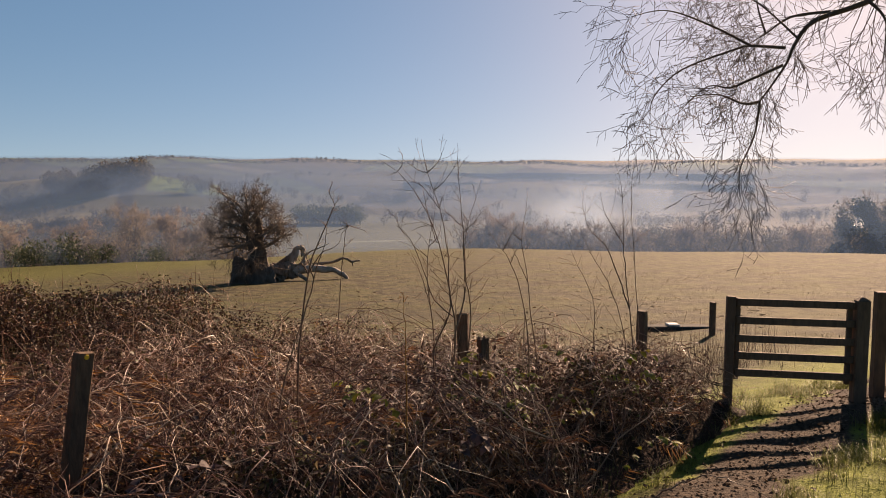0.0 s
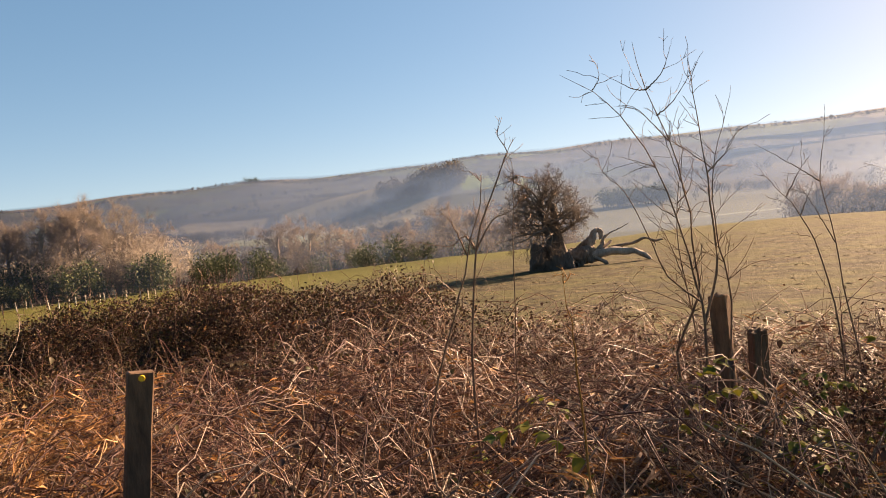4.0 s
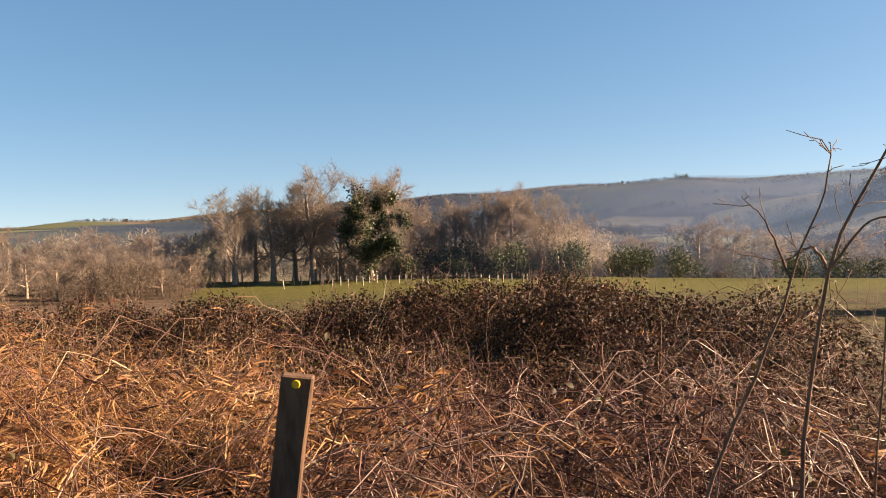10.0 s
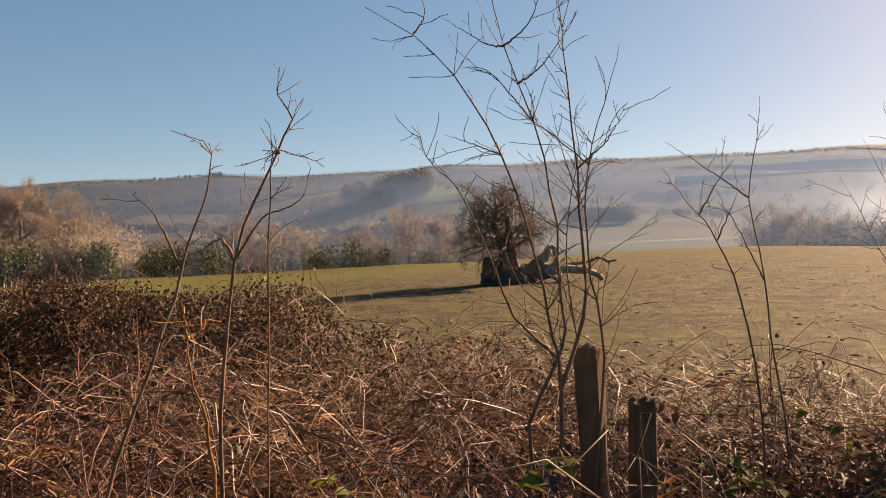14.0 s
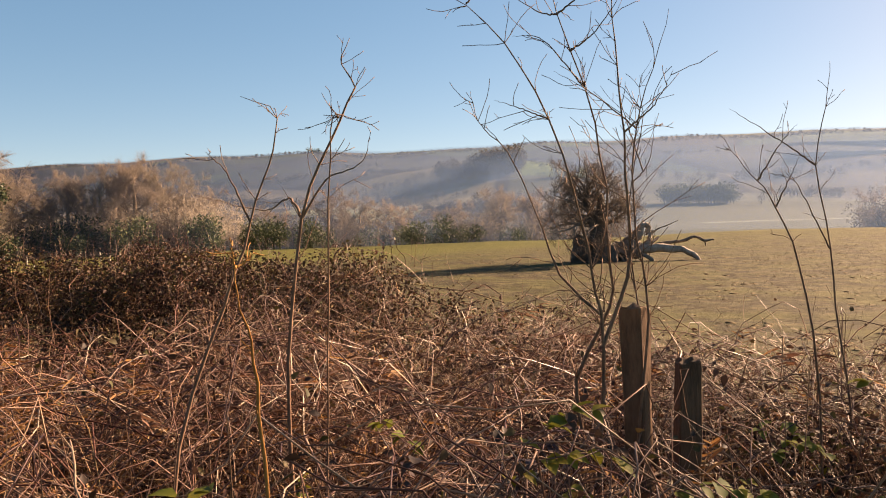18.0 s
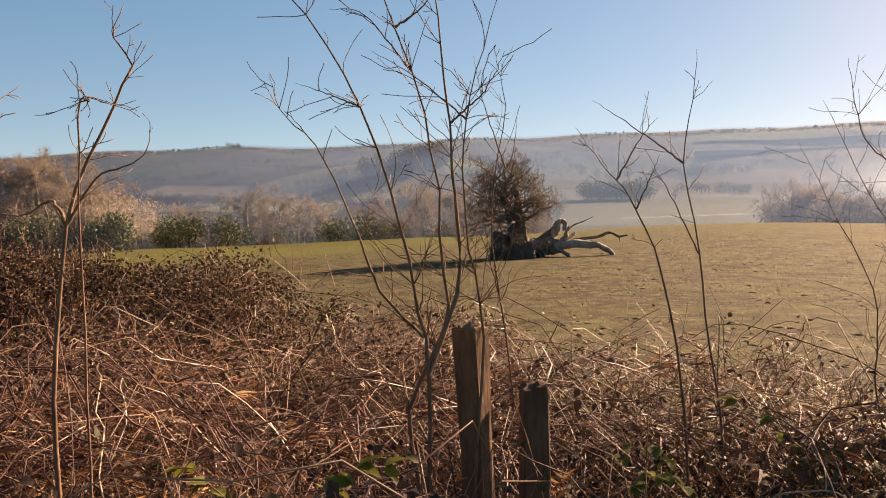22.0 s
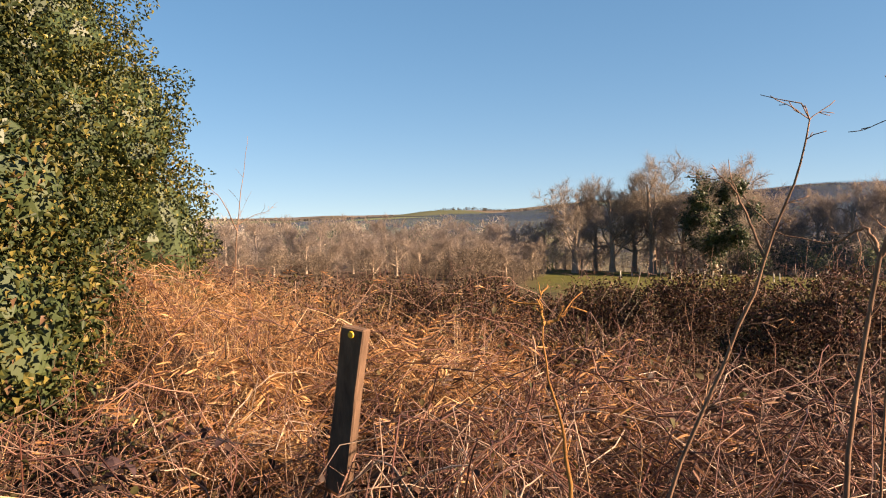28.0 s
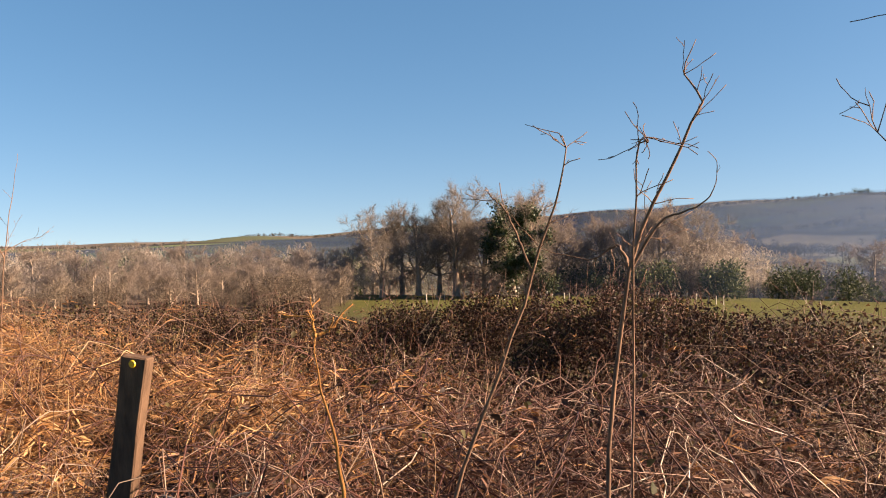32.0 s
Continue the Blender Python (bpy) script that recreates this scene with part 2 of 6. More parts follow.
def tubes(paths, sides=4):
    """Vertices and triangles of tapered tubes along lists of (points, radii)."""
    vs, ts, n0 = [], [], 0
    ang = np.arange(sides) * 2 * np.pi / sides
    ca, sa = np.cos(ang), np.sin(ang)
    for pts, rad in paths:
        pts, rad = np.asarray(pts, float), np.asarray(rad, float)
        d = np.gradient(pts, axis=0)
        d /= np.linalg.norm(d, axis=1, keepdims=True) + 1e-9
        ref = np.array([0.0, 0, 1]) if abs(d[0, 2]) < 0.9 else np.array([1.0, 0, 0])
        u = np.cross(d, ref)
        u /= np.linalg.norm(u, axis=1, keepdims=True) + 1e-9
        w = np.cross(d, u)
        ring = pts[:, None] + rad[:, None, None] * (u[:, None] * ca[:, None] + w[:, None] * sa[:, None])
        n = len(pts)
        vs.append(ring.reshape(-1, 3))
        i = np.arange(n - 1)[:, None] * sides + n0
        j = np.arange(sides)
        k = (j + 1) % sides
        a, b, c, e = i + j, i + k, i + sides + k, i + sides + j
        ts.append(np.stack([a, b, c], -1).reshape(-1, 3))
        ts.append(np.stack([a, c, e], -1).reshape(-1, 3))
        cap = n0 + (n - 1) * sides
        ts.append(np.array([[cap, cap + q, cap + q + 1] for q in range(1, sides - 1)]))
        n0 += n * sides
    return np.concatenate(vs), np.concatenate(ts)


def stamp(verts, tris, mats):
    """Copies of a small shape at many 3x4 poses, as one big list."""
    verts, tris, mats = np.asarray(verts, np.float32), np.asarray(tris), np.asarray(mats, np.float32)
    out = np.einsum("nij,vj->nvi", mats[:, :, :3], verts) + mats[:, None, :, 3]
    t = tris[None] + (np.arange(len(mats)) * len(verts))[:, None, None]
    return out.reshape(-1, 3), t.reshape(-1, 3)


def merge(*pieces):
    vs, ts, n = [], [], 0
    for v, t in pieces:
        vs.append(v)
        ts.append(np.asarray(t) + n)
        n += len(v)
    return np.concatenate(vs), np.concatenate(ts)


def turns(rng, n, yaw=(0, 2 * np.pi), pitch=(-0.5, 0.5), roll=(-0.5, 0.5), size=(0.8, 1.2)):
    """Random turns and sizes, n x 3 x 3; the shape's long way is +y, its face +z."""
    y, p, r = (rng.uniform(*q, n) for q in (yaw, pitch, roll))
    s = rng.uniform(*size, n)
    cy, sy, cp, sp, cr, sr = np.cos(y), np.sin(y), np.cos(p), np.sin(p), np.cos(r), np.sin(r)
    o, z = np.ones(n), np.zeros(n)
    rz = np.array([[cy, -sy, z], [sy, cy, z], [z, z, o]]).transpose(2, 0, 1)
    rx = np.array([[o, z, z], [z, cp, -sp], [z, sp, cp]]).transpose(2, 0, 1)
    ry = np.array([[cr, z, sr], [z, o, z], [-sr, z, cr]]).transpose(2, 0, 1)
    return (rz @ rx @ ry) * s[:, None, None]


def with_places(rot, at):
    return np.concatenate([rot, np.asarray(at)[:, :, None]], 2)


def box_mesh(name, size, material, bevel=0.006, rough=0.0, seed=0):
    """A timber block from z = 0 up, with softened and slightly uneven edges."""
    bm = bmesh.new()
    bmesh.ops.create_cube(bm, size=1)
    for v in bm.verts:
        v.co = Vector((v.co.x * size[0], v.co.y * size[1], (v.co.z + 0.5) * size[2]))
    if rough > 0.012:
        bmesh.ops.subdivide_edges(bm, edges=bm.edges[:], cuts=3, use_grid_fill=True)
        ragged = random.Random(seed)
        for v in bm.verts:
            if v.co.z > size[2] - 0.001:
                v.co.z += ragged.uniform(-1.3, 0.5) * rough
    elif rough:
        cuts = [e for e in bm.edges if abs(e.verts[0].co.z - e.verts[1].co.z) > 0.5 * size[2]]
        bmesh.ops.subdivide_edges(bm, edges=cuts, cuts=5, use_grid_fill=True)
    bmesh.ops.bevel(bm, geom=[e for e in bm.edges if len(e.link_faces) == 2 and e.calc_face_angle(0) > 0.9], offset=bevel, segments=1, affect="EDGES", clamp_overlap=True)
    if rough:
        for v in bm.verts:
            q = v.co * 9 + Vector((seed, 0, 0))
            v.co += Vector((noise.noise(q), noise.noise(q + Vector((7, 3, 1))), 0.4 * noise.noise(q + Vector((1, 9, 4))))) * rough
    me = bpy.data.meshes.new(name)
    bm.to_mesh(me)
    bm.free()
    me.materials.append(material)
    return me


# ---- the lie of the land ----


def step(a, b, x):
    q = np.clip((np.asarray(x, float) - a) / (b - a), 0, 1)
    return q * q * (3 - 2 * q)


def wave(x, y, s=1.0, seed=0.0):
    """Smooth uneven values between about -1 and 1."""
    x, y = np.asarray(x, float) * s + seed, np.asarray(y, float) * s - seed * 0.7
    return (np.sin(x * 1.3 + 1.7 * np.sin(y * 0.9 + seed)) + np.sin(y * 1.7 + 1.3 * np.sin(x * 1.1 + 2 * seed)) + 0.6 * np.sin(2.7 * x + 2.1 * y + seed)) / 2.6


def skyline(az):
    """How high the far ridge stands, in degrees."""
    return 1.15 + 1.65 * np.tanh((az + 42) / 30) - 0.25 * np.exp(-(((az + 8) / 5) ** 2)) + 0.06 * np.sin(az * 0.7) - 0.32 * step(-44, -54, az)


def ground(x, y):
    """Height of the ground: the bank of the path, the sloping field, and the valley with its far side."""
    x, y = np.asarray(x, float), np.asarray(y, float)
    r, az = np.hypot(x, y), np.degrees(np.arctan2(x, y))
    near = -3.9 * (1 - np.exp(-np.maximum(y - 1, 0) / 26)) + 0.04 * np.clip(x + 3, -62, 0) * step(8, 60, r) + 0.005 * np.maximum(x, 0)
    near = near + 0.13 * np.maximum(-y, 0) * np.exp(np.minimum(y, 0) / 12) + 0.04 * wave(x, y, 0.8)
    near = near + 0.75 * np.exp(-(((x + 9.5) / 4.0) ** 2 + ((y + 0.6) / 1.6) ** 2))
    near = near + 0.15 * np.exp(-(((x - 4.9) / 1.7) ** 2 + ((y - 3.1) / 1.4) ** 2))
    near = near + 0.035 * wave(x, y, 3.1, 5.0) * step(9, 5, r)
    front = step(-110, -95, az) * (1 - step(110, 135, az))
    lip = 78 + 14 * step(10, -12, az)
    near = near - 2.3 * step(38, 92, r) * np.exp(-(((az + 8) / 21) ** 2)) - 0.35 * step(40, 80, r) * np.exp(-(((az - 36) / 9) ** 2))
    fall = -(11 - 5 * step(-44, -54, az)) * step(lip, lip + 75, r)
    ridge = skyline(az)
    top = 2200 * np.tan(np.radians(ridge))
    climb = step(230, 2300, r) ** 1.15 * (top + 16) + 9 * step(300, 620, r) * wave(x, y, 0.008, 2.0) * (1 - 0.7 * step(1500, 2200, r))
    climb = climb + 19 * np.exp(-(((az + 2.5) / 8.5) ** 2) - ((r - 700) / 130) ** 2)
    far = (fall + climb) * front
    return near * (1 - 0.5 * step(300, 900, r)) + far


def grid_mesh(name, xs, ys, height, material):
    X, Y = np.meshgrid(xs, ys)
    v = np.stack([X, Y, height(X, Y)], -1).reshape(-1, 3)
    w = len(xs)
    i = (np.arange(len(ys) - 1)[:, None] * w + np.arange(w - 1)).ravel()
    t = np.concatenate([np.stack([i, i + 1, i + w + 1], 1), np.stack([i, i + w + 1, i + w], 1)])
    return mesh_of(name, v, t, material, True)


def ground_material():
    """Grass, worn soil and ploughland, told apart by where they lie."""
    n = Nodes("ground", 0.95, 0.1)
    co = n.place()
    fine, mid, big = n.noise(40, 5), n.noise(1.6, 5), n.noise(0.09, 4)
    grass = n.ramp(n.math("ADD", n.math("MULTIPLY", mid, 0.5), n.math("MULTIPLY", fine, 0.5)), (0.32, (0.028, 0.0308, 0.00655)), (0.5, (0.0655, 0.0668, 0.0149)), (0.7, (0.112, 0.101, 0.035)))
    worn = n.ramp(n.math("ADD", n.math("MULTIPLY", n.noise(1.4, 8, None, 0.7), 0.7), n.math("MULTIPLY", fine, 0.3)), (0.4, (0.0185, 0.0151, 0.00756)), (0.48, (0.042, 0.0361, 0.0168)), (0.57, (0.0689, 0.0588, 0.0302)), (0.67, (0.126, 0.108, 0.0638)))
    sep = n.put("SeparateXYZ", Vector=co)
    # The field is worn and pale towards the fence, greener down the slope.
    pale = n.math("MULTIPLY", n.put("MapRange", Value=n.math("ADD", sep.outputs[1], n.math("ADD", n.math("MULTIPLY", n.math("SUBTRACT", big, 0.5), 30), n.math("MULTIPLY", sep.outputs[0], -0.55))), From_Min=78.0, From_Max=42.0).outputs[0], 1.0)
    tuft = n.put("MapRange", Value=n.noise(0.8, 4, None, 0.55), From_Min=0.56, From_Max=0.66).outputs[0]
    worn = n.mix(n.math("MULTIPLY", tuft, 0.85), worn, (0.0388, 0.0285, 0.0145))
    pale_hay = n.put("MapRange", Value=n.noise(2.6, 5, None, 0.7), From_Min=0.52, From_Max=0.62).outputs[0]
    worn = n.mix(n.math("MULTIPLY", pale_hay, 0.4), worn, (0.134, 0.104, 0.0624))
    mottle = n.put("MapRange", Value=n.noise(1.1, 7, None, 0.72), From_Min=0.5, From_Max=0.56).outputs[0]
    worn = n.mix(n.math("MULTIPLY", mottle, 0.7), worn, (0.022, 0.018, 0.01))
    patch = n.put("MapRange", Value=n.noise(0.35, 5, None, 0.65), From_Min=0.45, From_Max=0.6).outputs[0]
    worn = n.mix(n.math("MULTIPLY", patch, 0.4), worn, grass)
    field = n.mix(pale, grass, worn)
    # Far fields, hedged into plots.
    flat = n.put("Mapping", Vector=co)
    flat.inputs["Scale"].default_value = (1, 0.7, 0)
    cells = n.t.nodes.new("ShaderNodeTexVoronoi")
    cells.inputs["Scale"].default_value = 0.0048
    cells.inputs["Randomness"].default_value = 0.85
    n.t.links.new(flat.outputs[0], cells.inputs["Vector"])
    tone = n.put("SeparateXYZ", Vector=cells.outputs["Color"]).outputs[0]
    plots = n.ramp(tone, (0.0, (0.035, 0.032, 0.022)), (0.25, (0.075, 0.068, 0.04)), (0.42, (0.05, 0.062, 0.026)), (0.52, (0.095, 0.07, 0.05)), (0.68, (0.055, 0.07, 0.03)), (0.78, (0.08, 0.125, 0.035)), (0.88, (0.16, 0.14, 0.095)))
    plots = n.mix(0.12, plots, n.ramp(n.noise(0.02, 5), (0.3, (0.1, 0.08, 0.06)), (0.7, (0.3, 0.26, 0.2))))
    rim = n.t.nodes.new("ShaderNodeTexVoronoi")
    rim.feature = "DISTANCE_TO_EDGE"
    rim.inputs["Scale"].default_value = 0.0048
    rim.inputs["Randomness"].default_value = 0.85
    n.t.links.new(flat.outputs[0], rim.inputs["Vector"])
    plots = n.mix(n.put("MapRange", Value=rim.outputs["Distance"], From_Min=0.03, From_Max=0.018).outputs[0], plots, (0.03, 0.028, 0.022))
    length = n.t.nodes.new("ShaderNodeVectorMath")
    length.operation = "LENGTH"
    n.t.links.new(co, length.inputs[0])
    r = length.outputs["Value"]
    wood = n.ramp(n.noise(0.03, 6), (0.3, (0.06, 0.05, 0.042)), (0.7, (0.15, 0.12, 0.095)))
    plots = n.mix(n.put("MapRange", Value=n.math("ADD", r, n.math("MULTIPLY", n.noise(0.005, 4), 700)), From_Min=2150.0, From_Max=2250.0).outputs[0], plots, wood)
    # The trodden path: bare soil with leaf mould, and green verges.
    def dot(v, c):
        d = n.t.nodes.new("ShaderNodeVectorMath")
        d.operation = "DOT_PRODUCT"
        n.t.links.new(co, d.inputs[0])
        d.inputs[1].default_value = v
        return n.math("ADD", d.outputs["Value"], c)

    aside = n.math("ADD", dot((-0.45, 0.92, 0), -0.324), n.math("MULTIPLY", n.math("SUBTRACT", n.noise(1.6, 5), 0.5), 0.9))
    lush = n.ramp(n.math("ADD", n.math("MULTIPLY", n.noise(5, 5), 0.5), n.math("MULTIPLY", fine, 0.5)), (0.3, (0.0444, 0.0555, 0.00888)), (0.6, (0.141, 0.163, 0.0259)), (0.8, (0.237, 0.237, 0.0518)))
    soil = n.ramp(n.noise(22, 8, None, 0.78), (0.32, (0.0118, 0.00832, 0.00592)), (0.52, (0.0414, 0.0266, 0.0178)), (0.74, (0.118, 0.0799, 0.0533)))
    trod = n.mix(n.put("MapRange", Value=n.math("ABSOLUTE", aside), From_Min=0.36, From_Max=0.5).outputs[0], soil, lush)
    field = n.mix(n.put("MapRange", Value=n.math("ADD", dot((-0.41, 0.91, 0), -2.06), n.math("MULTIPLY", mid, 0.8)), From_Min=0.2, From_Max=1.4).outputs[0], trod, field)
    def within(v, a, b, soft):
        up = n.put("MapRange", Value=v, From_Min=a, From_Max=a + soft).outputs[0]
        return n.math("MULTIPLY", up, n.put("MapRange", Value=v, From_Min=b, From_Max=b - soft).outputs[0])

    dip = n.put("MapRange", Value=n.math("ADD", dot((1.0, 1.19, 0), 0.0), n.math("MULTIPLY", n.noise(0.1, 3), 10)), From_Min=0.0, From_Max=-4.0).outputs[0]
    dip = n.math("MULTIPLY", dip, within(r, 34.0, 240.0, 6.0))
    scrub = n.ramp(n.noise(1.5, 6, None, 0.7), (0.35, (0.03, 0.022, 0.014)), (0.55, (0.085, 0.06, 0.038)), (0.75, (0.17, 0.125, 0.08)))
    field = n.mix(dip, field, scrub)
    lea = n.math("MULTIPLY", within(sep.outputs[0], -6.0, 62.0, 3.0), within(sep.outputs[1], 600.0, 720.0, 8.0))
    plots = n.mix(lea, plots, (0.12, 0.17, 0.045))
    barley = n.math("MULTIPLY", within(sep.outputs[0], 60.0, 170.0, 5.0), within(sep.outputs[1], 266.0, 275.0, 3.0))
    plots = n.mix(barley, plots, (0.17, 0.18, 0.12))
    n.color(n.mix(n.put("MapRange", Value=r, From_Min=150.0, From_Max=210.0).outputs[0], field, plots))
    n.bump(n.math("ADD", fine, n.math("MULTIPLY", n.noise(6, 4), 2.0)), 0.8, 0.03)
    return n.m


M_GROUND = ground_material()
ring_r = np.concatenate([np.arange(0.0, 14, 0.25), np.geomspace(14, 4500, 150)])
ring_a = np.radians(np.linspace(-180, 180, 361))
R_, A_ = np.meshgrid(ring_r, ring_a)
gx, gy = R_ * np.sin(A_), R_ * np.cos(A_)
w_ = len(ring_r)
i_ = (np.arange(len(ring_a) - 1)[:, None] * w_ + np.arange(w_ - 1)).ravel()
ground_ob = new("ground", mesh_of("ground", np.stack([gx, gy, ground(gx, gy)], -1).reshape(-1, 3), np.concatenate([np.stack([i_, i_ + w_ + 1, i_ + 1], 1), np.stack([i_, i_ + w_, i_ + w_ + 1], 1)]), M_GROUND, True))
tagged(ground_ob, "rough winter pasture sloping into a broad farmed valley", "ground", kind="structure")

# ---- undergrowth along the fence ----


def off_path(x, y):
    """Distance to the left of the trodden line that leads to the gate."""
    return (np.asarray(x) + 1.4) * -0.622 + (np.asarray(y) + 2.6) * 0.783


def along_path(x, y):
    return (np.asarray(x) + 1.4) * 0.783 + (np.asarray(y) + 2.6) * 0.622


def hump(x, y, cx, cy, sx, sy):
    return np.exp(-(((x - cx) / sx) ** 2 + ((y - cy) / sy) ** 2))


def back_edge(x):
    x = np.asarray(x, float)
    return 5.6 + 4.2 * step(2.4, -4.2, x) + 2.0 * step(-7, -12, x) + 2.5 * step(3.2, 7.0, x) + 0.35 * np.sin(x * 2.1)


def cover(x, y):
    """How much of the ground is overgrown, 0 to 1."""
    x, y = np.asarray(x, float), np.asarray(y, float)
    edge = 1.62 + 0.12 * wave(x, y, 2.0) - 0.5 * step(5.0, 7.8, along_path(x, y))
    inside = step(edge - 0.12, edge + 0.25, off_path(x, y)) * (1 - step(-0.7, 0.5, y - back_edge(x)))
    return inside * (1 - step(11, 15, np.hypot(x, y))) * (1 - step(7.95, 8.5, along_path(x, y)) * (1 - step(2.6, 3.6, off_path(x, y))))


def past_fence(x, y):
    """Distance beyond the line of the old fence posts."""
    return (np.asarray(x) + 1.7) * -0.41 + (np.asarray(y) - 1.5) * 0.91


def growth(x, y):
    """Height of the undergrowth above the ground."""
    x, y = np.asarray(x, float), np.asarray(y, float)
    h = 0.5 + 0.42 * step(-0.15, 1.3, past_fence(x, y)) + 0.09 * wave(x, y, 1.4, 3.0)
    h = h + np.exp(-(((x + 4.0) / 2.3) ** 2)) * (0.5 * step(5.5, 6.15, y + 0.25 * np.sin(2 * x)) + 0.1 * step(6.2, 8.0, y)) * (1 - step(8.4, 10.2, y)) - 0.1 * hump(x, y, -3.6, 4.8, 2.2, 0.9) + 0.35 * hump(x, y, -0.9, 6.6, 2.0, 1.3) + 0.25 * hump(x, y, -6.8, 5.0, 1.2, 1.2)
    h = h + 0.18 * hump(x, y, 2.5, 3.3, 0.9, 0.7) + 0.12 * hump(x, y, -1.0, 5.2, 1.2, 0.9) - 0.1 * hump(x, y, 1.0, 4.6, 1.6, 0.8)
    h = h + 0.28 * hump(x, y, -1.8, 0.7, 0.6, 0.4) + 0.3 * hump(x, y, 0.1, 1.55, 0.55, 0.35) + 0.2 * hump(x, y, 1.6, 2.6, 0.6, 0.4)
    h = h + 0.3 * hump(x, y, 0.95, 2.25, 0.5, 0.3) - 0.5 * hump(x, y, -3.9, 0.3, 0.8, 0.5) + 0.28 * (clump(x, y) - 0.65)
    return h * cover(x, y)


def clump(x, y):
    """Where the tangle stands thick (1) or opens into hollows (0)."""
    return step(-0.5, 0.2, wave(x, y, 2.3, 9.0) + 0.6 * wave(x, y, 5.2, 11.0))


def scatter(rng, n, box, weight, pull=1.3):
    """Places in the undergrowth, thicker towards the trodden line."""
    got = []
    total = 0
    while total < n:
        p = rng.uniform((box[0], box[2]), (box[1], box[3]), (60000, 2))
        d = np.hypot(p[:, 0] - 0.2, p[:, 1] - 0.3)
        keep = rng.random(len(p)) < weight(p[:, 0], p[:, 1]) * cover(p[:, 0], p[:, 1]) * (0.05 + 0.95 * clump(p[:, 0], p[:, 1])) * np.minimum(1, (1.8 / (d + 0.3)) ** pull)
        got.append(p[keep])
        total += keep.sum()
    return np.concatenate(got)[:n]


def warm(x, y):
    """Share of bright bracken: most on the open bank past the first post."""
    x, y = np.asarray(x, float), np.asarray(y, float)
    return np.clip((0.25 + 0.75 * step(0.0, 0.9, past_fence(x, y) + 0.5 * step(-2.2, -3.4, x))) * step(-0.8, -3.2, x + 0.25 * y) * (1 - 0.9 * hump(x, y, -3.7, 7.6, 3.0, 2.4) - 0.6 * hump(x, y, -7.3, 5.2, 1.8, 1.5)) + 0.1 - 0.1 * hump(x, y, 2.6, 3.2, 1.4, 0.8), 0, 1)


# Litter brown, made darker to stand for the shade deep between stems.
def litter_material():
    n = Nodes("shaded_litter", 0.95, 0.1)
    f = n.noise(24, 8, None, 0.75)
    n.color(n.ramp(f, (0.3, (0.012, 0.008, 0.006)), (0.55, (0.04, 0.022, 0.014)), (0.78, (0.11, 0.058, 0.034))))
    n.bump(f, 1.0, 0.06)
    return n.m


xs = np.arange(-13.5, 8.6, 0.12)
ys = np.arange(-2.2, 12.5, 0.12)


# Raised above the ground so the tangle shows dark gaps, not pasture.
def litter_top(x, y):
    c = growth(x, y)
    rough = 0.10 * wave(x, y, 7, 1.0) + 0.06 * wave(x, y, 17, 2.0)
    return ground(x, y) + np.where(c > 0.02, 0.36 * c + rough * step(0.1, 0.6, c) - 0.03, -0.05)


tagged(new("shaded_litter", grid_mesh("shaded_litter", xs, ys, litter_top, litter_material())), "raised brown litter sheet, darkened as the shade under bracken and brambles", "litter", kind="stuff")


def frond_shape(rng, pairs, curl, ribs=5, length=0.5):
    """A dead bracken frond: a drooping rib with pairs of curled side leaves."""
    vs, ts = [], []
    s = np.linspace(0, 1, ribs)
    rib = np.stack([0.03 * np.sin(3 * s), s * length * (1 - 0.12 * s), -curl * s**2 * length], 1)
    v, t = tubes([(rib, 0.0024 * (1 - 0.75 * s))], 3)
    vs.append(v)
    ts.append(t)
    n = len(v)
    for k in range(pairs):
        q = 0.16 + 0.82 * k / pairs
        base = np.array([np.interp(q, s, rib[:, i]) for i in range(3)])
        reach = 0.21 * length * np.sin(np.pi * (0.22 + 0.78 * (1 - q))) * rng.uniform(0.7, 1.1)
        for side in (-1, 1):
            lean, droop, half = rng.uniform(0.25, 0.8), rng.uniform(0.1, 1.3), 0.0105 * length * rng.uniform(0.5, 1.5)
            a = np.array([0.0, 0.5, 1.0])
            axis = base + np.stack([side * reach * a, reach * lean * a, -reach * droop * a**1.6 + rng.uniform(-0.5, 0.5) * reach * a**2], 1)
            wide = half * np.array([0.8, 1.0, 0.15])
            twist = rng.uniform(-0.9, 0.9)
            edge = np.array([0.1, np.cos(twist), np.sin(twist)])
            lo, hi = axis - edge * wide[:, None], axis + edge * wide[:, None]
            vs.append(np.concatenate([lo, hi]))
            ts.append(np.array([[0, 1, 4], [0, 4, 3], [1, 2, 5], [1, 5, 4]]) + n)
            n += 6
    return np.concatenate(vs), np.concatenate(ts)


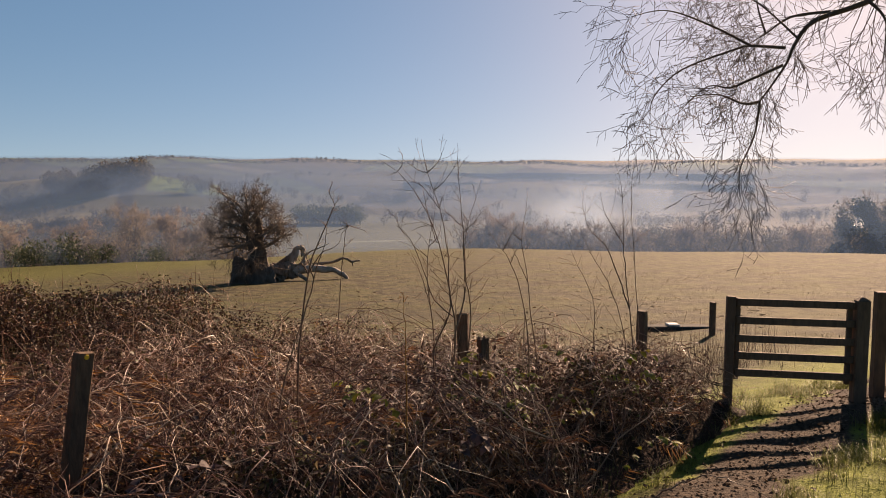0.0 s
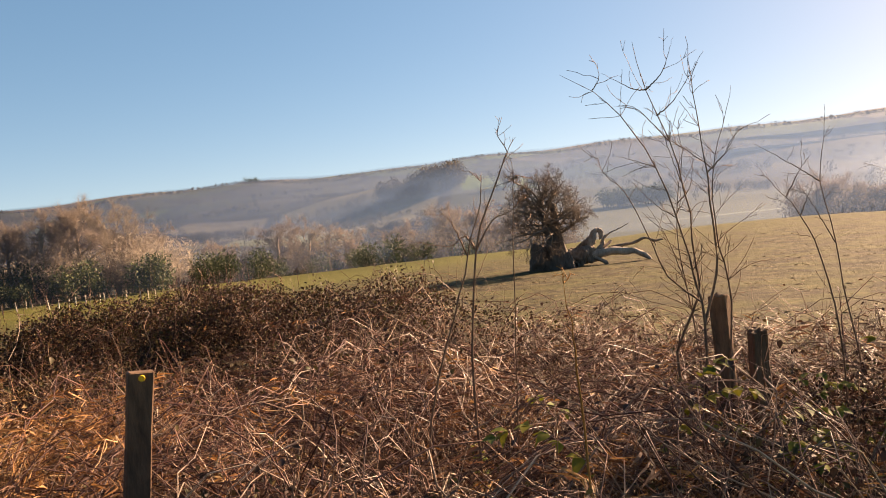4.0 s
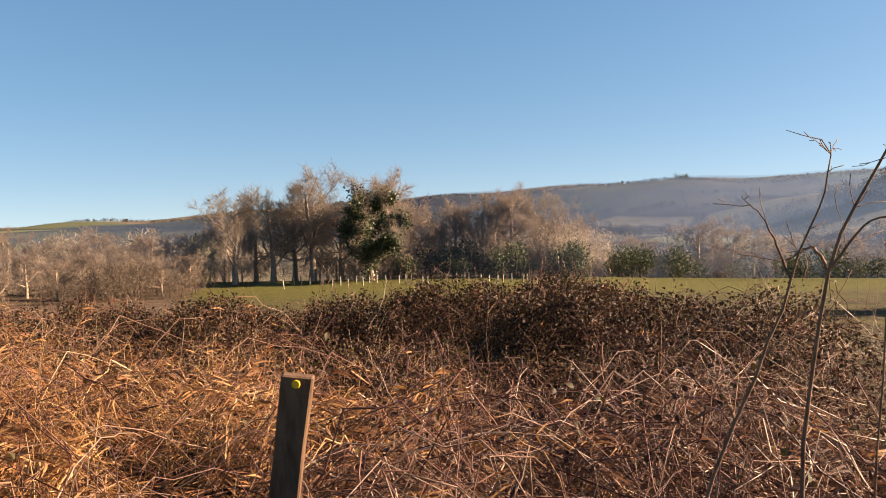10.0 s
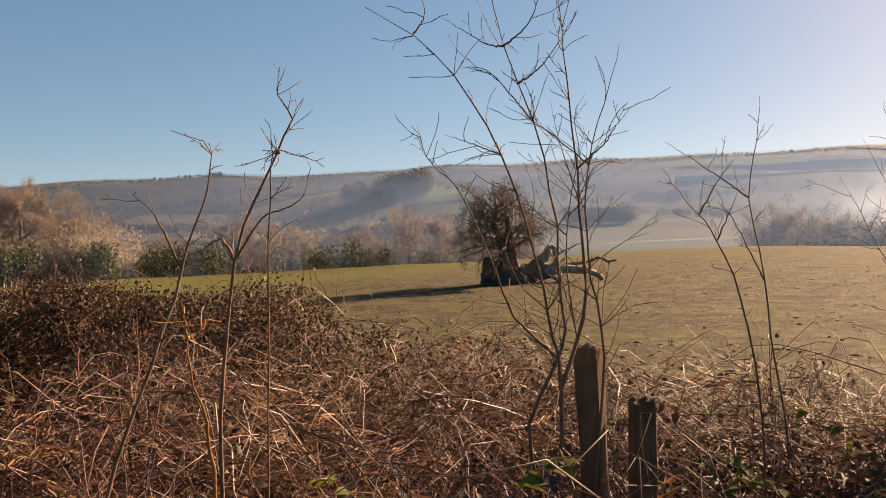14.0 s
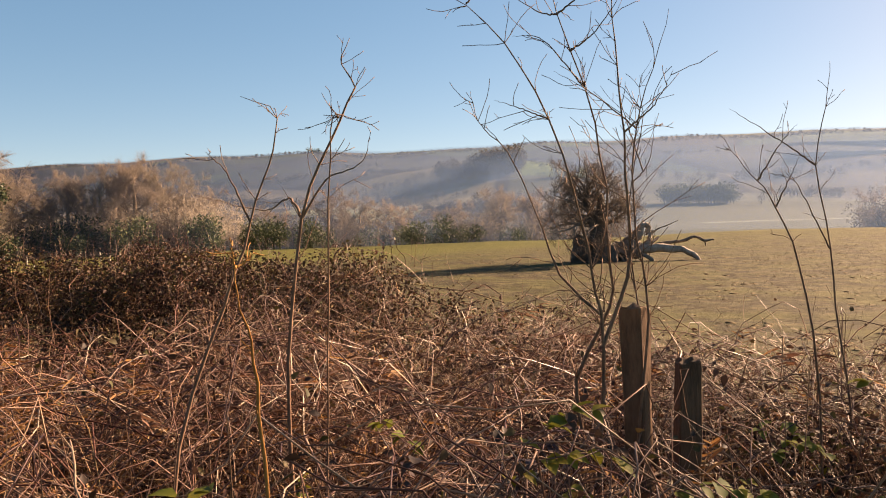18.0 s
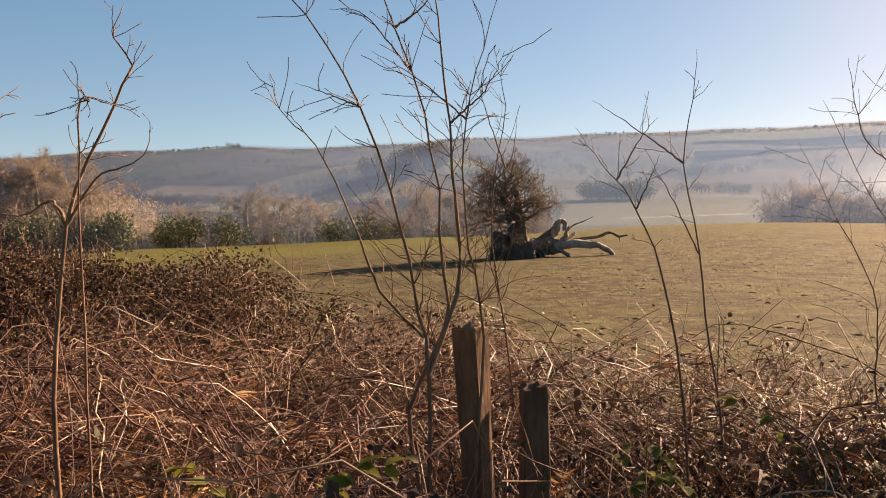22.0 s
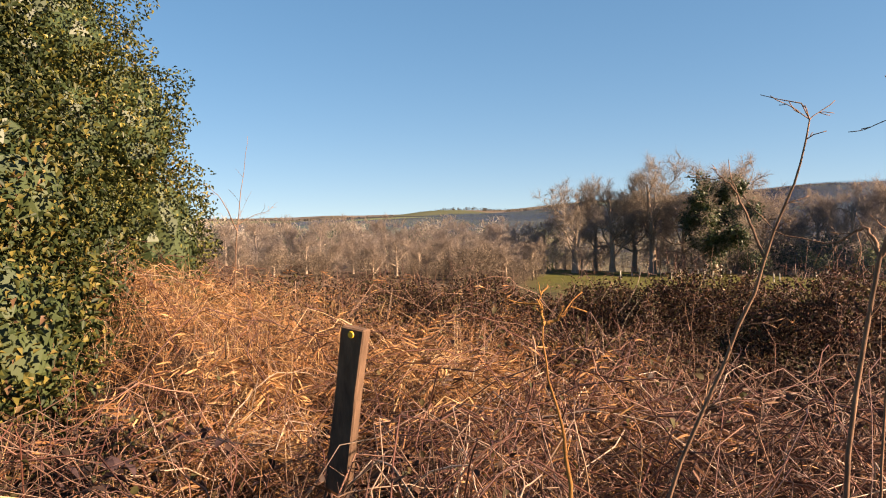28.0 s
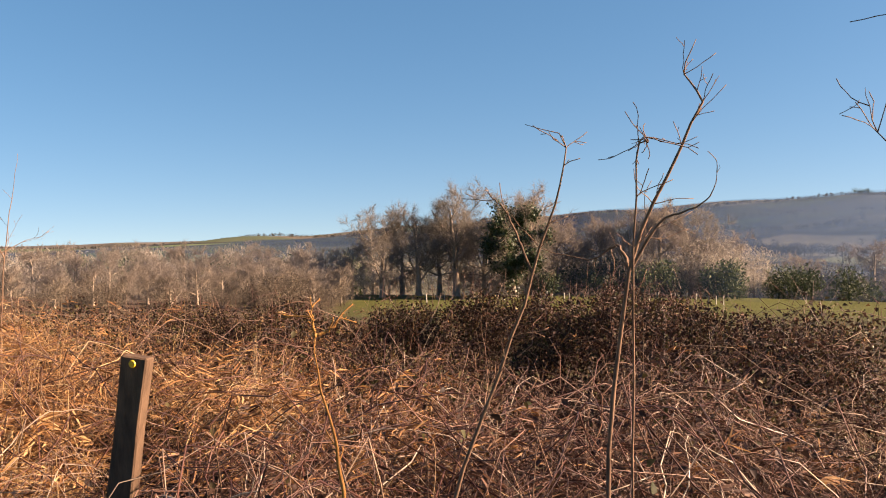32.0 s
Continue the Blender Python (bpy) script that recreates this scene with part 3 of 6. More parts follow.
def bracken(name, count, weight, material, label, pairs, seed, pull=1.3, low=0.55, high=1.08, size=(0.35, 0.9)):
    rng = np.random.default_rng(seed)
    p = scatter(rng, count, (-13, 8, -2, 12.2), weight, pull)
    shapes = [frond_shape(rng, pairs, c) for c in (0.1, 0.35, 0.6, 0.9)]
    pieces = []
    for k, (v, t) in enumerate(shapes):
        q = p[k :: len(shapes)]
        rot = turns(rng, len(q), pitch=(-0.5, 1.15), roll=(-0.9, 0.9), size=size)
        z = ground(q[:, 0], q[:, 1]) + growth(q[:, 0], q[:, 1]) * rng.uniform(low, high, len(q)) - 0.18
        pieces.append(stamp(v, t, with_places(rot, np.stack([q[:, 0], q[:, 1], z], 1))))
    v, t = merge(*pieces)
    return tagged(new(name, mesh_of(name, v, t, material)), label, "bracken", kind="stuff")


def blades(rng, at, length, width, lean, bend=0.3, sides=3, steps=3):
    """Bent stalks from many feet: paths for tubes, joined by arrays."""
    n = len(at)
    yaw = rng.uniform(0, 2 * np.pi, n)
    tilt = rng.uniform(*lean, n)
    ln = rng.uniform(*length, n)
    s = np.linspace(0, 1, steps)
    side = np.stack([np.cos(yaw), np.sin(yaw), 0 * yaw], 1)
    b = rng.uniform(-bend, bend, n)
    out = (np.sin(tilt)[:, None] * s + b[:, None] * s**2) * ln[:, None]
    rise = (np.cos(tilt)[:, None] * s - np.abs(b)[:, None] * s**2 * 0.7) * ln[:, None]
    pts = at[:, None] + side[:, None] * out[..., None]
    pts[..., 2] += rise
    rad = (rng.uniform(*width, n)[:, None] * (1 - 0.65 * s))[..., None, None]
    across = np.stack([-np.sin(yaw), np.cos(yaw), 0 * yaw], 1)
    ang = np.arange(sides) * 2 * np.pi / sides
    ring = pts[:, :, None] + rad * (np.cos(ang)[None, None, :, None] * across[:, None, None] + np.sin(ang)[None, None, :, None] * (side * 0.7 + np.array([0, 0, 0.7]))[:, None, None])
    i = np.arange(n)[:, None, None] * steps * sides + np.arange(steps - 1)[None, :, None] * sides
    j = np.arange(sides)[None, None]
    k = (j + 1) % sides
    t = np.concatenate([np.stack([i + j, i + k, i + sides + k], -1).reshape(-1, 3), np.stack([i + j, i + sides + k, i + sides + j], -1).reshape(-1, 3)])
    return ring.reshape(-1, 3), t, pts


def wisps(name, count, weight, material, label, category, length, width, seed, pull=0.7, low=0.5, high=1.05, curl=0.55, steps=5):
    """Short curled dead strands lying every way in the tangle."""
    rng = np.random.default_rng(seed)
    p = scatter(rng, count, (-13, 8, -2, 12.2), weight, pull)
    z = ground(p[:, 0], p[:, 1]) + growth(p[:, 0], p[:, 1]) * rng.uniform(low, high, count) - 0.08
    at = np.stack([p[:, 0], p[:, 1], z], 1)
    d, b, c = (rng.normal(0, 1, (count, 3)) for _ in range(3))
    d[:, 2] = np.abs(d[:, 2]) * 0.7
    d, b, c = (q / np.linalg.norm(q, axis=1, keepdims=True) for q in (d, b, c))
    ln = rng.uniform(*length, count)[:, None, None]
    s = np.linspace(0, 1, steps)[None, :, None]
    pts = at[:, None] + ln * (d[:, None] * (s - 0.3) + curl * b[:, None] * s**2 + curl * c[:, None] * np.sin(s * 5) * 0.35)
    u = np.cross(d, b)
    u /= np.linalg.norm(u, axis=1, keepdims=True) + 1e-6
    w = np.cross(d, u)
    rad = (rng.uniform(*width, count)[:, None] * (1 - 0.6 * s[0, :, 0]))[..., None, None]
    ang = np.arange(3) * 2 * np.pi / 3
    ring = pts[:, :, None] + rad * (np.cos(ang)[:, None] * u[:, None, None] + np.sin(ang)[:, None] * w[:, None, None])
    i = np.arange(count)[:, None, None] * steps * 3 + np.arange(steps - 1)[None, :, None] * 3
    j = np.arange(3)[None, None]
    k = (j + 1) % 3
    t = np.concatenate([np.stack([i + j, i + k, i + 3 + k], -1).reshape(-1, 3), np.stack([i + j, i + 3 + k, i + 3 + j], -1).reshape(-1, 3)])
    return tagged(new(name, mesh_of(name, ring.reshape(-1, 3), t, material)), label, category, kind="stuff")


def stalks(name, count, weight, material, label, category, length, width, lean, seed, base=0.35, bend=0.3, pull=1.2):
    rng = np.random.default_rng(seed)
    p = scatter(rng, count, (-13, 8, -2, 12.2), weight, pull)
    z = ground(p[:, 0], p[:, 1]) + growth(p[:, 0], p[:, 1]) * rng.uniform(base - 0.25, base + 0.3, count)
    v, t, _ = blades(rng, np.stack([p[:, 0], p[:, 1], z], 1), length, width, lean, bend)
    return tagged(new(name, mesh_of(name, v, t, material)), label, category, kind="stuff")


def arches(name, count, weight, material, label, seed, reach=(0.5, 1.8), rise=(0.1, 0.5), pull=1.2, width=(0.0018, 0.0046)):
    """Arching bramble canes; returns points along them for leaves."""
    rng = np.random.default_rng(seed)
    p = scatter(rng, count, (-13, 8, -2, 12.2), weight, pull)
    yaw, ln, up = rng.uniform(0, 2 * np.pi, count), rng.uniform(*reach, count), rng.uniform(*rise, count)
    s = np.linspace(0, 1, 8)
    d = np.stack([np.cos(yaw), np.sin(yaw)], 1)
    xy = p[:, None] + d[:, None] * (s[:, None] - 0.5) * ln[:, None, None] + 0.06 * np.sin(s * 5 + yaw[:, None])[..., None]
    clear = (cover(xy[..., 0], xy[..., 1]).min(1) > 0.25)
    xy, up, p = xy[clear], up[clear], p[clear]
    foot = ground(p[:, 0], p[:, 1]) + growth(p[:, 0], p[:, 1]) * rng.uniform(0.55, 0.95, len(p))
    z = foot[:, None] + up[:, None] * (1 - (2 * s - 1) ** 2) - 0.1 + 0.03 * np.sin(s * 9 + up[:, None] * 40)
    pts = np.concatenate([xy, z[..., None]], 2)
    pts = pts + rng.normal(0, 1, pts.shape) * np.array([0.022, 0.022, 0.03])
    rad = rng.uniform(*width, len(p))
    v, t = tubes([(q, r * (1 - 0.55 * s)) for q, r in zip(pts, rad)], 3)
    tagged(new(name, mesh_of(name, v, t, material)), label, "bramble", kind="stuff")
    return pts


def leaf_shape(length=0.06, width=0.042, fold=0.35, cup=0.3):
    """One pointed leaf, folded along its rib."""
    s = np.array([0.0, 0.3, 0.65, 1.0])
    half = width / 2 * np.array([0.25, 1.0, 0.75, 0.03])
    mid = np.stack([0 * s, s * length, -cup * length * s**2], 1)
    left, right = mid + np.stack([-half, 0 * s, half * fold], 1), mid + np.stack([half, 0 * s, half * fold], 1)
    v = np.concatenate([left, mid, right])
    t = []
    for i in range(3):
        for a in (0, 4):
            t += [[a + i, a + 4 + i, a + 5 + i], [a + i, a + 5 + i, a + 1 + i]]
    return v, np.array(t)


def small_leaf(length=0.055, width=0.04):
    v = np.array([[0, 0, 0], [width / 2, length * 0.45, 0.008], [0, length, -0.012], [-width / 2, length * 0.45, 0.008]])
    return v, np.array([[0, 1, 2], [0, 2, 3]])


def folded_leaf(length=0.075, width=0.042):
    """A stiff leaf folded along its rib."""
    v = np.array([[0, 0, 0], [0, length * 0.5, -0.006], [0, length, -0.016], [-width / 2, length * 0.42, 0.012], [width / 2, length * 0.42, 0.012]])
    return v, np.array([[0, 1, 3], [1, 2, 3], [0, 4, 1], [1, 4, 2]])


def leaves_at(name, at, material, label, category, shape, rng, size=(0.6, 1.3), parent=None, pitch=(-1.2, 1.0)):
    v, t = stamp(*shape, with_places(turns(rng, len(at), pitch=pitch, roll=(-1.2, 1.2), size=size), at))
    ob = new(name, mesh_of(name, v, t, material))
    if parent:
        ob.parent = parent
        return ob
    return tagged(ob, label, category, kind="stuff")


MOUND = lambda x, y: np.clip(1.3 * hump(x, y, -3.8, 7.2, 2.6, 2.0) + 1.1 * hump(x, y, -7.3, 5.2, 1.7, 1.5), 0, 1)
BARE = lambda x, y: (1.02 - warm(x, y)) * (1 - np.clip(0.75 * MOUND(x, y) + 0.85 * hump(x, y, 2.4, 3.1, 1.3, 0.9), 0, 0.85))
WARM, COOL = (lambda x, y: warm(x, y)), (lambda x, y: 1.02 - warm(x, y))
NEAR = lambda x, y: step(4.6, 3.8, np.hypot(x - 0.2, y - 0.3))
FAR = lambda x, y: step(3.8, 4.6, np.hypot(x - 0.2, y - 0.3))
bracken("bracken", 2300, lambda x, y: WARM(x, y) * NEAR(x, y), M_BRACKEN, "bright rust-orange dead bracken by the leaning post", 10, 11, 0.8)
bracken("bracken", 2500, lambda x, y: COOL(x, y) * NEAR(x, y), M_BRACKEN_DARK, "dull brown dead bracken among brambles by the fence", 10, 12, 0.8)
bracken("bracken", 4600, lambda x, y: WARM(x, y) * FAR(x, y), M_BRACKEN, "bright rust-orange dead bracken on the open bank", 6, 25, 0.5, size=(0.45, 1.0))
bracken("bracken", 3000, lambda x, y: COOL(x, y) * FAR(x, y), M_BRACKEN_DARK, "dull brown dead bracken towards the pasture", 6, 26, 0.5, size=(0.45, 1.0))
stalks("bracken_stalks", 5200, WARM, M_STRAW_WARM, "orange dry bracken stalks standing over the bank", "bracken", (0.2, 0.55), (0.0015, 0.004), (0.0, 1.0), 113, 0.5, 0.45, 0.6)
wisps("bracken_wisps", 9000, WARM, M_BRACKEN_WISP, "curled orange strands of dead bracken", "bracken", (0.1, 0.34), (0.0009, 0.0024), 511)
wisps("bramble_wisps", 13000, lambda x, y: COOL(x, y) * (1 - 0.85 * MOUND(x, y)), M_WISP, "curled red-brown dead stems in the tangle", "bramble", (0.1, 0.36), (0.0009, 0.0024), 512)
wisps("bramble_wisps", 5000, lambda x, y: COOL(x, y) * FAR(x, y) * (1 - 0.8 * MOUND(x, y)), M_WISP, "red-brown dead stems towards the pasture", "bramble", (0.15, 0.45), (0.0014, 0.003), 513, 0.2, 0.5, 1.1)
stalks("bracken_stalks", 3600, WARM, M_STRAW, "pale dry bracken stalks standing and broken", "bracken", (0.12, 0.45), (0.0015, 0.0042), (0.2, 1.4), 13, 0.35, 0.6)
stalks("bracken_stalks", 3000, BARE, M_STRAW, "thin dry stalks tangled in the brambles", "bracken", (0.12, 0.5), (0.0014, 0.0042), (0.1, 1.4), 14, 0.35, 0.6)
canes = arches("bramble_canes", 2600, lambda x, y: COOL(x, y) * (1 - 0.45 * MOUND(x, y)), M_CANE, "arching dark red bramble canes", 15)
arches("dead_canes", 420, BARE, M_STRAW, "pale dead canes arching over the brambles", 115, (0.5, 1.4), (0.1, 0.4), 1.0, (0.0025, 0.0055))
arches("dead_canes", 260, WARM, M_STRAW_WARM, "pale orange dead canes arching over the bracken", 116, (0.5, 1.4), (0.1, 0.4), 0.7, (0.0025, 0.005))
arches("bramble_canes", 900, WARM, M_CANE, "arching bramble canes through the bracken", 16)
rl = np.random.default_rng(17)
cp = canes.reshape(-1, 3)
cp = cp[rl.random(len(cp)) < 0.28]
leaves_at("bramble_leaves", cp + rl.normal(0, 0.04, cp.shape), M_BRAMBLE, "dark winter bramble leaves, purple, green and yellowed", "bramble", leaf_shape(), rl, (0.3, 0.75))
DARK = lambda x, y: np.clip(1.4 * hump(x, y, -3.8, 7.2, 2.7, 2.1) + 1.1 * hump(x, y, -7.3, 5.2, 1.7, 1.5) + 0.25 * hump(x, y, 2.0, 2.8, 0.85, 0.7) + 0.5 * step(1.5, 0.5, x) * step(0.25, -0.3, past_fence(x, y)) * step(-0.35, 0.3, wave(x, y, 1.1, 4.0)), 0, 1)
mp = scatter(rl, 96000, (-12, 7, 0, 12), DARK, 0.5)
mz = ground(mp[:, 0], mp[:, 1]) + growth(mp[:, 0], mp[:, 1]) * (1.03 - 0.4 * rl.random(len(mp)) ** 1.6) + 0.05 * rl.normal(size=len(mp)) + 0.09 * wave(mp[:, 0], mp[:, 1], 5.5, 2.0)
leaves_at("bramble_leaves", np.stack([mp[:, 0], mp[:, 1], mz], 1), M_BRAMBLE, "dense dark bramble leaves heaped into mounds", "bramble", small_leaf(0.034, 0.024), rl)
bp = scatter(rl, 1500, (0.8, 3.6, 1.6, 4.4), lambda x, y: hump(x, y, 2.0, 2.9, 0.65, 0.5), 0.0)
bz = ground(bp[:, 0], bp[:, 1]) + growth(bp[:, 0], bp[:, 1]) * (1.08 - 0.5 * rl.random(len(bp)) ** 1.5) + 0.04 * rl.normal(size=len(bp))
leaves_at("bramble_leaves", np.stack([bp[:, 0], bp[:, 1], bz], 1), M_BRAMBLE, "dark green and bronze bramble leaves at the end of the old fence", "bramble", leaf_shape(0.042, 0.03), rl, (0.4, 1.0))
arches("dead_canes", 150, DARK, M_STRAW, "pale dead canes through the bramble mounds", 117, (0.4, 1.2), (0.1, 0.45), 0.6, (0.002, 0.004))
stalks("dry_stems", 2000, lambda x, y: 0.9 - 0.75 * hump(x, y, 2.4, 3.1, 1.3, 0.9), M_STRAW, "thin upright dry stems rising from the undergrowth", "dry stems", (0.25, 0.65), (0.0012, 0.0026), (0.0, 0.6), 19, 0.45, 0.2, 0.7)
stalks("bramble_shoots", 3000, DARK, M_CANE, "thin shoots sticking out of the bramble mounds", "bramble", (0.12, 0.4), (0.0018, 0.004), (0.0, 1.2), 18, 0.85, 0.4, 0.6)

M_FRESH = leaf_material("yellowing_bramble_leaf", ((0.0, (0.037, 0.0518, 0.0148)), (0.5, (0.0962, 0.118, 0.0222)), (0.8, (0.281, 0.207, 0.0259)), (1.0, (0.222, 0.111, 0.037))), 0.35, 0.6, 0.15, 4.0)
M_PURPLE = leaf_material("purple_bramble_leaf", ((0.0, (0.0222, 0.0148, 0.0148)), (0.6, (0.0592, 0.037, 0.037)), (1.0, (0.111, 0.0814, 0.074))), 0.2, 0.65, 0.12, 4.0)


def spray(at, seed, material, label):
    """A bramble shoot with a few large leaves in threes."""
    rng = np.random.default_rng(seed)
    z = float(ground(*at)) + float(growth(*at))
    root = empty("bramble_spray", (at[0], at[1], z - 0.3))
    tagged(root, label, "bramble", "leafy bramble shoots")
    a = rng.uniform(0, 6.28)
    s = np.linspace(0, 1, 9)
    pts = np.stack([0.45 * s * math.cos(a), 0.45 * s * math.sin(a), 0.3 * s + 0.22 * np.sin(s * 2.6)], 1) + rng.normal(0, 0.008, (9, 3))
    part("cane", mesh_of("cane", *tubes([(pts, 0.0032 - 0.002 * s)], 4), M_CANE, True), root)
    for i in range(2, 9):
        for k in (-1, 0, 1):
            if rng.random() < 0.75:
                v, t = stamp(*leaf_shape(0.06, 0.045), with_places(turns(rng, 1, (a + k * 0.9 - 1.9, a + k * 0.9 - 1.3), (-0.6, 0.5), (-0.5, 0.5), (0.65, 1.15)), pts[i : i + 1]))
                part("leaf", mesh_of("leaf", v, t, material), root)
    return root


rs = np.random.default_rng(29)
for k in range(26):
    x = rs.uniform(-0.5, 2.4)
    spray((x, 1.5 + 0.42 * x + rs.uniform(-0.35, 0.9)), 200 + k, M_FRESH, "bramble shoot with green and yellowing leaves")
for k in range(12):
    x = rs.uniform(-3.2, 0.2)
    spray((x, 1.1 + 0.3 * x + rs.uniform(0.0, 0.8)) if x > -1.2 else (x, 1.2 + rs.uniform(-1.0, 0.6)), 240 + k, M_PURPLE, "bramble shoot with dull purple winter leaves")

# ---- grass ----
M_GRASS = leaf_material("grass_blade", ((0.0, (0.037, 0.0481, 0.00888)), (0.5, (0.0962, 0.126, 0.0222)), (0.8, (0.163, 0.17, 0.0444)), (1.0, (0.252, 0.207, 0.0962))), 0.3, 0.5)
M_HAY = leaf_material("dry_grass", ((0.0, (0.0313, 0.0243, 0.0104)), (0.5, (0.0763, 0.0589, 0.026)), (1.0, (0.139, 0.111, 0.0622))), 0.25, 0.6)


def turf(name, n, box, where, length, lean, material, label, seed, width=(0.0012, 0.003)):
    rng = np.random.default_rng(seed)
    p = rng.uniform((box[0], box[2]), (box[1], box[3]), (n * 8, 2))
    p = p[rng.random(len(p)) < where(p[:, 0], p[:, 1])][:n]
    v, t, _ = blades(rng, np.stack([p[:, 0], p[:, 1], ground(p[:, 0], p[:, 1]) - 0.02], 1), length, width, lean, 0.5, 2, 3)
    return tagged(new(name, mesh_of(name, v, t, material)), label, "grass", kind="stuff")


def tufted(x, y, s, seed):
    return np.clip(wave(x, y, s, seed) * 1.4 + 0.3 * wave(x, y, s * 3, seed + 1), 0.02, 1)


turf("grass", 28000, (-0.5, 9.5, -3.5, 5.0), lambda x, y: tufted(x, y, 2.2, 1.0) * (np.abs(-0.45 * x + 0.92 * y - 0.324) > 0.42) * (1 - 0.8 * (cover(x, y) > 0.5)) * (along_path(x, y) > 1.5), (0.04, 0.13), (0.1, 1.1), M_GRASS, "green grass on the verges of the path", 21)
turf("pasture_tufts", 16000, (-14, 34, 5, 48), lambda x, y: tufted(x, y, 0.9, 4.0) * (cover(x, y) < 0.3) * np.minimum(1, 12 / y), (0.05, 0.16), (0.2, 1.3), M_HAY, "pale dry grass tufts in the worn pasture", 22, (0.003, 0.008))


def path_leaves(n, seed):
    """Fallen leaves and bits of bracken trodden into the path."""
    rng = np.random.default_rng(seed)
    x = rng.uniform(0.5, 7.5, n)
    y = 0.49 * x + 0.35 + rng.normal(0, 0.33, n)
    keep = cover(x, y) < 0.4
    at = np.stack([x, y, ground(x, y) + 0.012], 1)[keep]
    return leaves_at("path_leaves", at, M_LEAF_MOULD, "brown fallen leaves trodden into the path", "leaves", leaf_shape(0.05, 0.03), rng, (0.25, 0.8), None, (-0.25, 0.25))


path_leaves(2600, 24)
rt = np.random.default_rng(211)
tx = rt.uniform(1.2, 7.0, 90)
ty = 0.49 * tx + 0.35 + np.where(rt.random(90) < 0.5, -1, 1) * rt.uniform(0.42, 1.3, 90)
tx, ty = (np.repeat(q, 110) + rt.normal(0, 0.06, 90 * 110) for q in (tx, ty))
tv, tt_, _ = blades(rt, np.stack([tx, ty, ground(tx, ty) - 0.02], 1), (0.06, 0.2), (0.0012, 0.003), (0.0, 1.0), 0.6, 2, 3)
tagged(new("grass_tufts", mesh_of("grass_tufts", tv, tt_, M_GRASS)), "lush green grass tufts beside the trodden path", "grass", kind="stuff")


def clods(n, seed):
    """Clods, dung and molehills strewn over the pasture."""
    rng = np.random.default_rng(seed)
    a, r = np.radians(rng.uniform(-32, 48, n)), rng.uniform(7, 60, n)
    x, y = r * np.sin(a), r * np.cos(a)
    keep = (cover(x, y) < 0.1) & (wave(x, y, 0.35, 5.0) > -0.2)
    x, y = x[keep], y[keep]
    ring = np.arange(6) * np.pi / 3
    v = np.concatenate([np.stack([np.cos(ring), np.sin(ring), 0 * ring - 0.1], 1), np.stack([0.6 * np.cos(ring + 0.4), 0.6 * np.sin(ring + 0.4), 0 * ring + 0.3], 1), [[0, 0, 0.42]]]) * (1 + 0.2 * rng.normal(size=(13, 1)))
    t = [[i, (i + 1) % 6, 6 + (i + 1) % 6] for i in range(6)] + [[i, 6 + (i + 1) % 6, 6 + i] for i in range(6)] + [[6 + i, 6 + (i + 1) % 6, 12] for i in range(6)]
    rot = turns(rng, len(x), pitch=(-0.1, 0.1), roll=(-0.1, 0.1), size=(0.03, 0.13)) * np.array([1.5, 0.9, 0.6])
    vv, tt = stamp(v, np.array(t), with_places(rot, np.stack([x, y, ground(x, y)], 1)))
    return tagged(new("clods", mesh_of("clods", vv, tt, M_CLOD)), "brown clods and low molehills on the worn pasture", "clods", kind="stuff")


M_CLOD = leaf_material("clod_soil", ((0.0, (0.0347, 0.0248, 0.0149)), (0.5, (0.0788, 0.0571, 0.0298)), (1.0, (0.139, 0.109, 0.0596))), 0.0, 0.95, 0.1)
clods(3600, 23)

# ---- saplings at the fence ----
SAP_C = (
    (0.011, [(-0.48, 2.36, 0.43), (-0.47, 2.36, 0.92), (-0.41, 2.38, 1.43), (-0.31, 2.41, 1.69), (-0.22, 2.44, 1.88), (-0.26, 2.42, 1.96), (-0.23, 2.43, 2.05)]),
    (0.006, [(-0.41, 2.36, 1.43), (-0.32, 2.39, 1.56), (-0.2, 2.42, 1.62), (-0.17, 2.43, 1.71)]),
    (0.007, [(-0.42, 2.4, 1.43), (-0.46, 2.39, 1.5), (-0.54, 2.36, 1.46), (-0.75, 2.27, 1.52)]),
    (0.009, [(-0.68, 1.89, 0.66), (-0.58, 1.94, 1.06), (-0.48, 1.98, 1.32), (-0.43, 2.01, 1.51), (-0.38, 2.02, 1.64), (-0.37, 2.03, 1.76), (-0.46, 1.99, 1.81)]),
    (0.005, [(-0.46, 2.0, 1.42), (-0.51, 1.97, 1.59), (-0.56, 1.95, 1.65)]),
    (0.005, [(-0.23, 2.12, 1.67), (-0.2, 2.13, 1.75), (-0.24, 2.12, 1.75)]),
)
SAP_D = (
    (0.013, [(0.57, 2.55, 0.55), (0.55, 2.55, 0.81), (0.65, 2.54, 1.04), (0.67, 2.54, 1.2), (0.65, 2.54, 1.51), (0.61, 2.54, 1.78), (0.5, 2.55, 2.08), (0.44, 2.56, 2.36)]),
    (0.01, [(0.62, 2.31, 0.95), (0.61, 2.31, 1.1), (0.58, 2.32, 1.27), (0.54, 2.32, 1.47), (0.45, 2.32, 1.74), (0.34, 2.33, 1.94), (0.21, 2.32, 2.1), (0.04, 2.3, 2.2)]),
    (0.009, [(0.7, 2.36, 0.93), (0.71, 2.36, 1.23), (0.7, 2.36, 1.52), (0.69, 2.36, 1.73), (0.66, 2.37, 2.05), (0.64, 2.37, 2.33)]),
)
